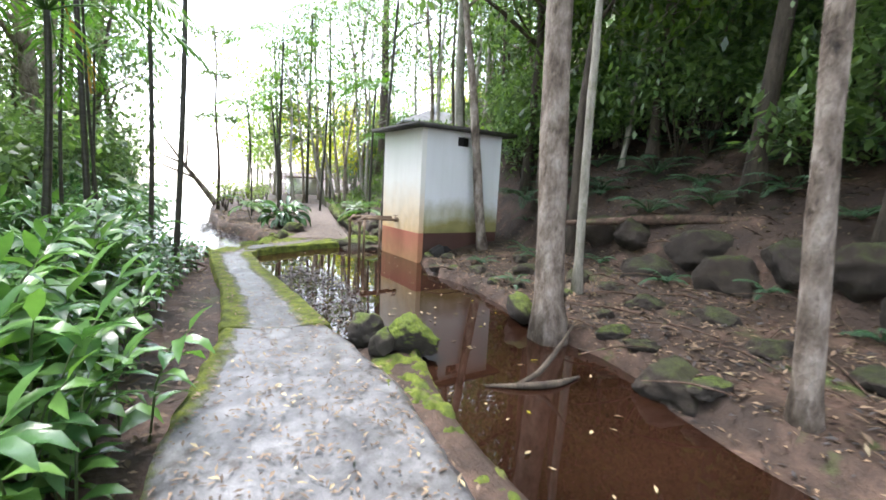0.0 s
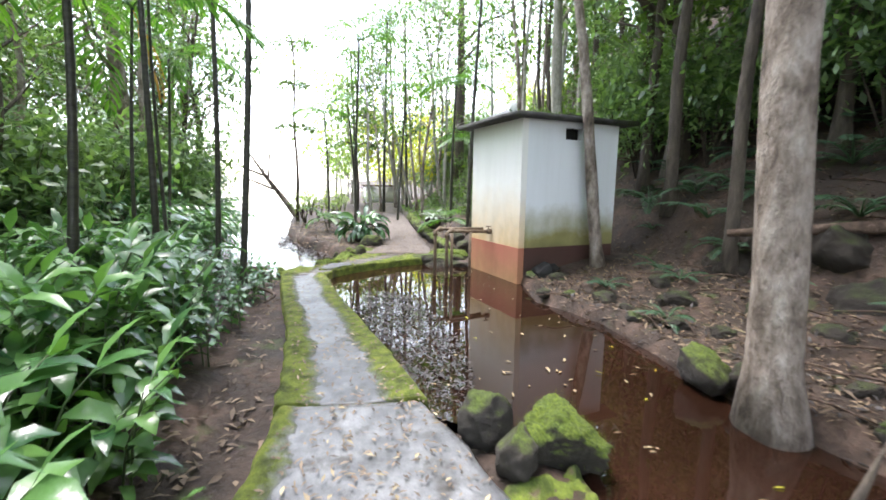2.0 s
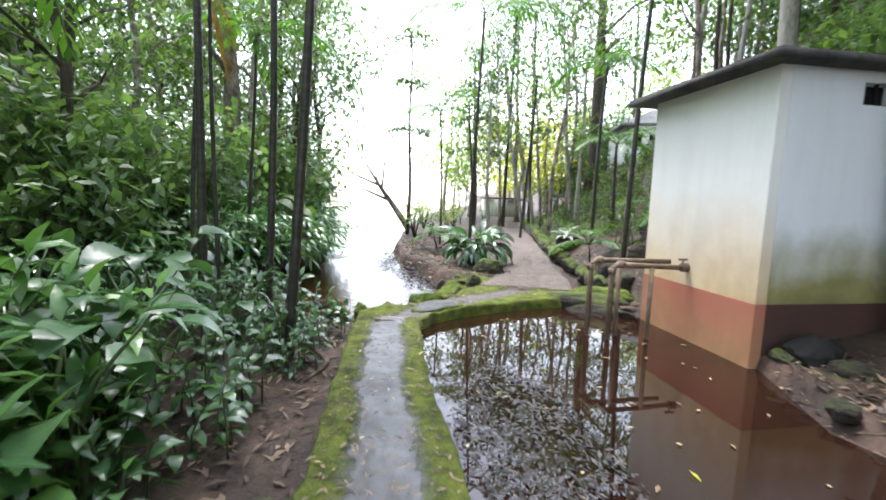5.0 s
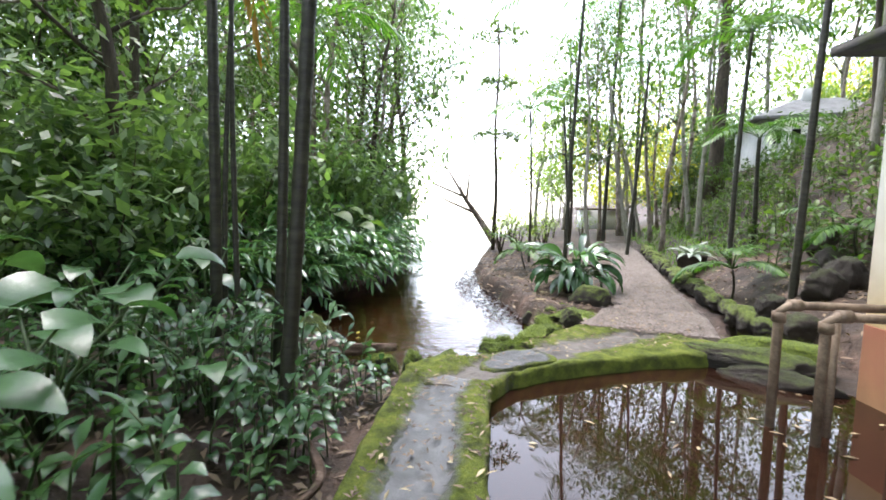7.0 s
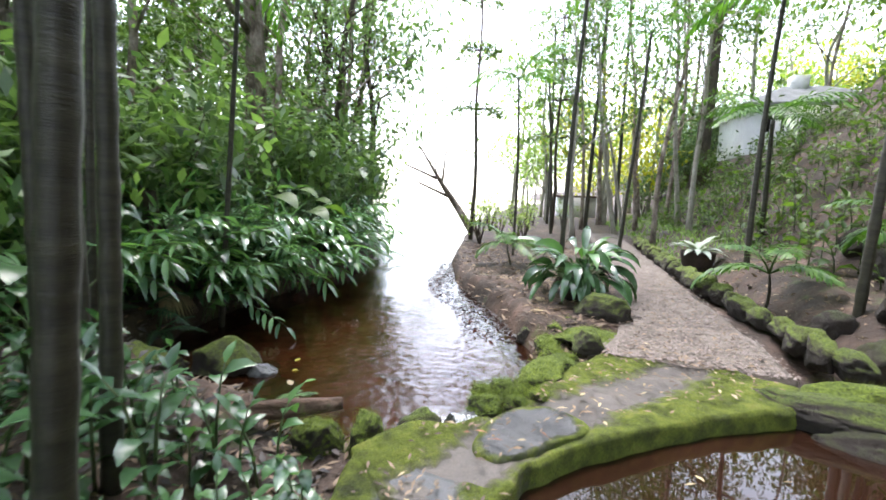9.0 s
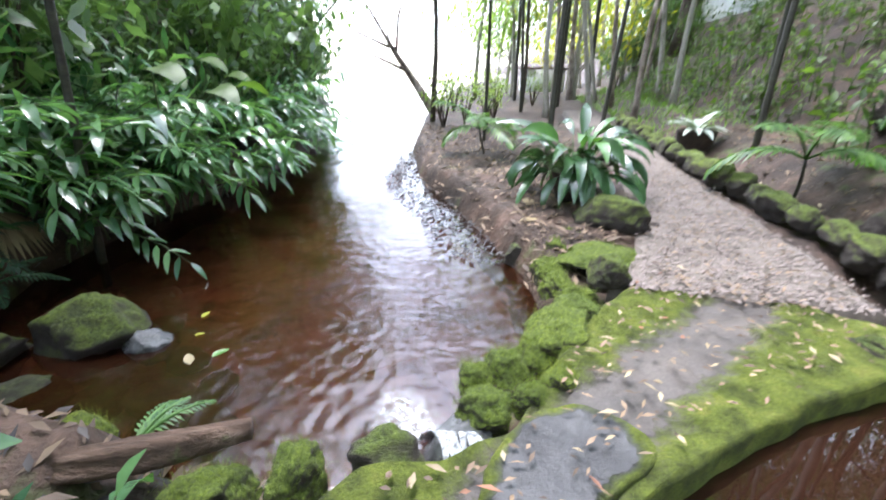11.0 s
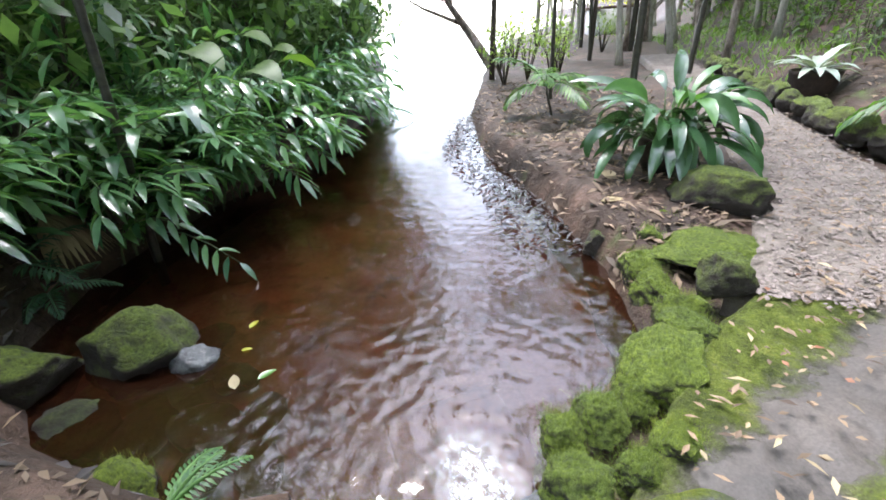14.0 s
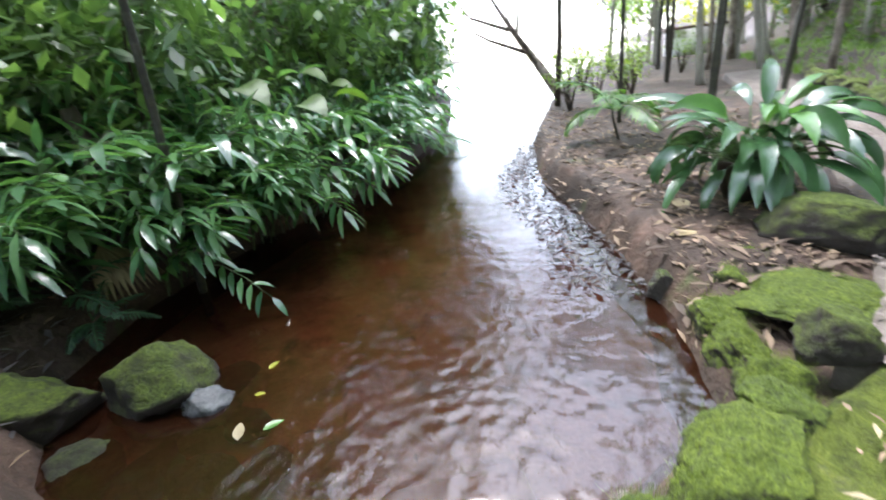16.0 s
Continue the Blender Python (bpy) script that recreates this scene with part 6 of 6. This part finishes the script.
litter("leaf_litter", 45, (-0.4, 2.0, 9.7, 11.6), 0.06, DRY_PALE, "pale and brown leaves on the mossy dam", lambda x, y: off(BACK + FRONT[::-1], x, y) < -0.08, 0.045, 7)
litter("leaf_litter", 1500, (0.9, 3.6, 11, 20), 0.05, DRY, "dead leaves on the gravel path", lambda x, y: np.interp(y, [11, 12.7, 16, 18.5], [0.95, 1.45, 2.15, 2.4]) < x < np.interp(y, [10.7, 13, 16.2, 19], [2.1, 2.55, 2.95, 3.3]), 0.07, 8)
litter("sodden_leaves", 900, (-1.4, 0.6, 12.2, 17.5), 0.08, SODDEN, "black sodden leaves along the stream shore", lambda x, y: -0.55 < off(STREAM_EDGE, x, y) < 0.15 and x > -1.5, STREAM_Z + 0.006, 24, 0.5)
litter("leaf_litter", 2200, (-1.2, 1.9, 11.5, 20), 0.11, DRY, "brown leaves and debris on the muddy shore", lambda x, y: off(STREAM_EDGE, x, y) > -0.25 and x < np.interp(y, [11, 12.7, 16, 18.5], [0.9, 1.35, 2.05, 2.3]), None, 9, 0.5)
inpool = lambda x, y: off(POOL_EDGE, x, y) < -0.1
litter("floating_leaves", 120, (0.3, 3.2, 1.0, 10.2), 0.06, DRY_PALE, "pale leaves floating on the muddy pool", inpool, POOL_Z, 10, 0.1)
litter("floating_leaves", 10, (0.5, 3.0, 2.0, 9.0), 0.06, LEAF_YELLOW, "yellow leaves floating on the muddy pool", inpool, POOL_Z, 11, 0.1)
litter("sodden_leaves", 1700, (0.1, 1.5, 4.5, 8.6), 0.055, SODDEN, "black sodden leaves heaped at the pool's edge", lambda x, y: inpool(x, y) and math.hypot((x - 0.85) / 0.55, (y - 6.3) / 1.9) < 1.0, POOL_Z + 0.015, 12, 0.6)
for x, y, mat_, a, ln, lab in ((-1.64, 10.67, DRY_PALE, 2.2, 0.12, "pale leaf lying on the shallow stream"), (-1.56, 10.75, LEAF, 0.9, 0.1, "green leaf floating on the stream"), (-1.85, 11.15, LEAF_YELLOW, 1.4, 0.08, "yellow leaf floating on the stream"),
                              (-1.78, 10.95, LEAF_YELLOW, 0.4, 0.06, "small orange-yellow leaf on the stream"), (0.35, 12.55, DRY_PALE, 0.3, 0.2, "long pale leaf at the water's edge"), (0.5, 13.1, DRY_PALE, 1.5, 0.28, "long dry leaf hanging on the bank")):
    s = Soup()
    blade(s, (0, 0, 0), a, 0.05, ln, ln * 0.45, 0.15, 0.05, 5)
    single("fallen_leaf", s, mat_, lab, "leaf", m=pose(x, y, max(STREAM_Z + 0.004, ground_at(x, y) + 0.01 if y > 12.3 else STREAM_Z + 0.004)))
# water slipping over the rock at the dam, and the churn below it
s = Soup()
rng = random.Random(61)
for r_ in range(7):
    n0, x0, w0 = len(s.v), -0.12 + (r_ - 3) * 0.024, rng.uniform(0.006, 0.016)
    for i in range(15):
        k = i / 14
        x, y = x0 - 0.12 * k + 0.012 * math.sin(k * 7 + r_), 9.93 + 0.3 * k
        z = -0.035 + 0.028 * math.sin(min(k * 1.7, 1.0) * math.pi) - 0.2 * max(0, k - 0.42) ** 1.25 * 2.1
        for sg in (-1, 0, 1):
            s.v.append((x + sg * w0 * (1 + k), y, z + (0.007 if sg == 0 else 0)))
    s.f += [(n0 + i * 3 + j, n0 + i * 3 + j + 1, n0 + i * 3 + j + 4, n0 + i * 3 + j + 3) for i in range(14) for j in range(2)]
single("water_trickle", s, FOAM, "thin threads of white water slipping over a rock", "water", kind="structure")
s = Soup()
for i in range(33):
    for j in range(33):
        u, v = (i - 16) / 16 * 0.36, (j - 16) / 16 * 0.36
        k = math.exp(-(u * u + v * v) / 0.02)
        s.v.append((u, v, 0.006 + 0.04 * k * (0.5 + 0.5 * noise.noise(Vector((u * 22, v * 22, 3))))))
s.f = [(i * 33 + j, (i + 1) * 33 + j, (i + 1) * 33 + j + 1, i * 33 + j + 1) for i in range(32) for j in range(32)]
churn = single("water_foam", s, CHURN, "white churned water below the trickle", "water", kind="structure", m=pose(-0.38, 10.32, STREAM_Z, 0, 0, -60))
churn.scale = (1.25, 0.75, 1)
litter("leaf_litter", 260, (-0.4, 2.2, 9.5, 12.2), 0.045, DRY, "small brown leaves on the mossy dam", lambda x, y: off(BACK + FRONT[::-1], x, y) < -0.05, 0.04, 31)
litter("leaf_litter", 9, (-0.4, 1.2, 9.7, 11.6), 0.06, RUST, "orange dead leaves on the mossy dam", lambda x, y: off(BACK + FRONT[::-1], x, y) < -0.05, 0.05, 32)
litter("sodden_leaves", 1500, (-4.6, -2.3, 9.8, 15.5), 0.1, SODDEN, "dark rotting leaves on the shaded stream bank", lambda x, y: off(STREAM_EDGE, x, y) > -0.15 and x < -2.2, None, 33, 0.6)
litter("leaf_litter", 500, (-4.6, -2.3, 9.8, 15.5), 0.09, DRY, "brown dead leaves on the shaded stream bank", lambda x, y: off(STREAM_EDGE, x, y) > -0.05 and x < -2.2, None, 34, 0.6)
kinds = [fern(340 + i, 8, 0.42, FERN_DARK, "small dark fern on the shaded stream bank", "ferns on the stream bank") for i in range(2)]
scatter(kinds, [(-3.3, 11.2), (-3.55, 10.7), (-3.2, 11.65), (-3.0, 12.6), (-3.05, 13.6), (-3.7, 11.4), (-3.4, 10.2)], random.Random(35), 0.7, 1.1)
kinds = [shrub(440 + i, 1.3, 0.8, 500, 0.16, LEAF_TREE, "bushy green shrub below the white house", "shrubs below the white house") for i in range(2)]
scatter(kinds, [(8.1, 27.4), (12.9, 26.6), (13.8, 26.4), (7.6, 28.9)], random.Random(36), 0.7, 1.0)
shore = lambda x, y: -0.04 < off(POOL_EDGE, x, y) < 0.75 and x > 1.9
litter("leaf_litter", 900, (1.9, 4.2, -1.0, 8.2), 0.06, DRY, "brown leaf scraps along the muddy pool shore", shore, None, 37, 0.6)
litter("sodden_leaves", 700, (1.9, 4.0, -1.0, 8.2), 0.06, SODDEN, "black leaf scraps along the muddy pool shore", shore, None, 38, 0.5)
kinds = [ginger(460 + i, 5, 0.3, 0.14, 0.07, LEAF_BROAD, "low dark-leaved plant beside the fallen log", "low plants beside the log", 0.1, name="low_plant") for i in range(2)]
scatter(kinds, [(-1.9, 9.42), (-2.3, 9.42), (-1.55, 9.4), (-2.7, 9.75), (-2.1, 9.2), (-2.55, 9.3), (-3.0, 9.9)], random.Random(47), 0.6, 1.0)
litter("leaf_litter", 420, (-3.2, -0.75, 8.6, 10.0), 0.07, DRY, "brown dead leaves heaped round the fallen log", lambda x, y: off(STREAM_EDGE, x, y) > -0.05 and x < -0.75, None, 48, 0.6)
litter("sodden_leaves", 420, (-3.2, -0.75, 8.6, 10.1), 0.08, SODDEN, "black rotting leaves round the fallen log", lambda x, y: off(STREAM_EDGE, x, y) > -0.1 and x < -0.75, None, 49, 0.6)
litter("sunken_leaves", 260, (-2.9, 0.3, 10.2, 13.5), 0.06, DRY, "brown leaves sunk on the stream bed", lambda x, y: off(STREAM_EDGE, x, y) < -0.1, -0.36, 50, 0.3)
litter("leaf_litter", 500, (0.35, 1.15, 11.6, 14.5), 0.055, DRY, "brown leaves and scraps on the steep bank", lambda x, y: off(STREAM_EDGE, x, y) > -0.05 and x < np.interp(y, [11, 12.7, 16], [0.8, 1.3, 1.9]), None, 51, 0.7)
litter("sodden_leaves", 2600, (3.2, 8.5, 0.5, 12), 0.08, SODDEN, "dark rotting leaves over the shaded slope", hill, None, 52, 0.7)
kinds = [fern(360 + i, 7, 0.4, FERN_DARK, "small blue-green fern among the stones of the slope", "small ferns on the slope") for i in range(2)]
scatter(kinds, [(5.2, 7.4), (5.5, 5.6), (5.4, 4.2), (5.6, 3.0), (5.3, 1.8), (4.9, 6.6), (6.0, 6.2), (5.9, 8.4), (3.9, 6.9), (3.7, 5.5)], random.Random(53), 0.7, 1.2)
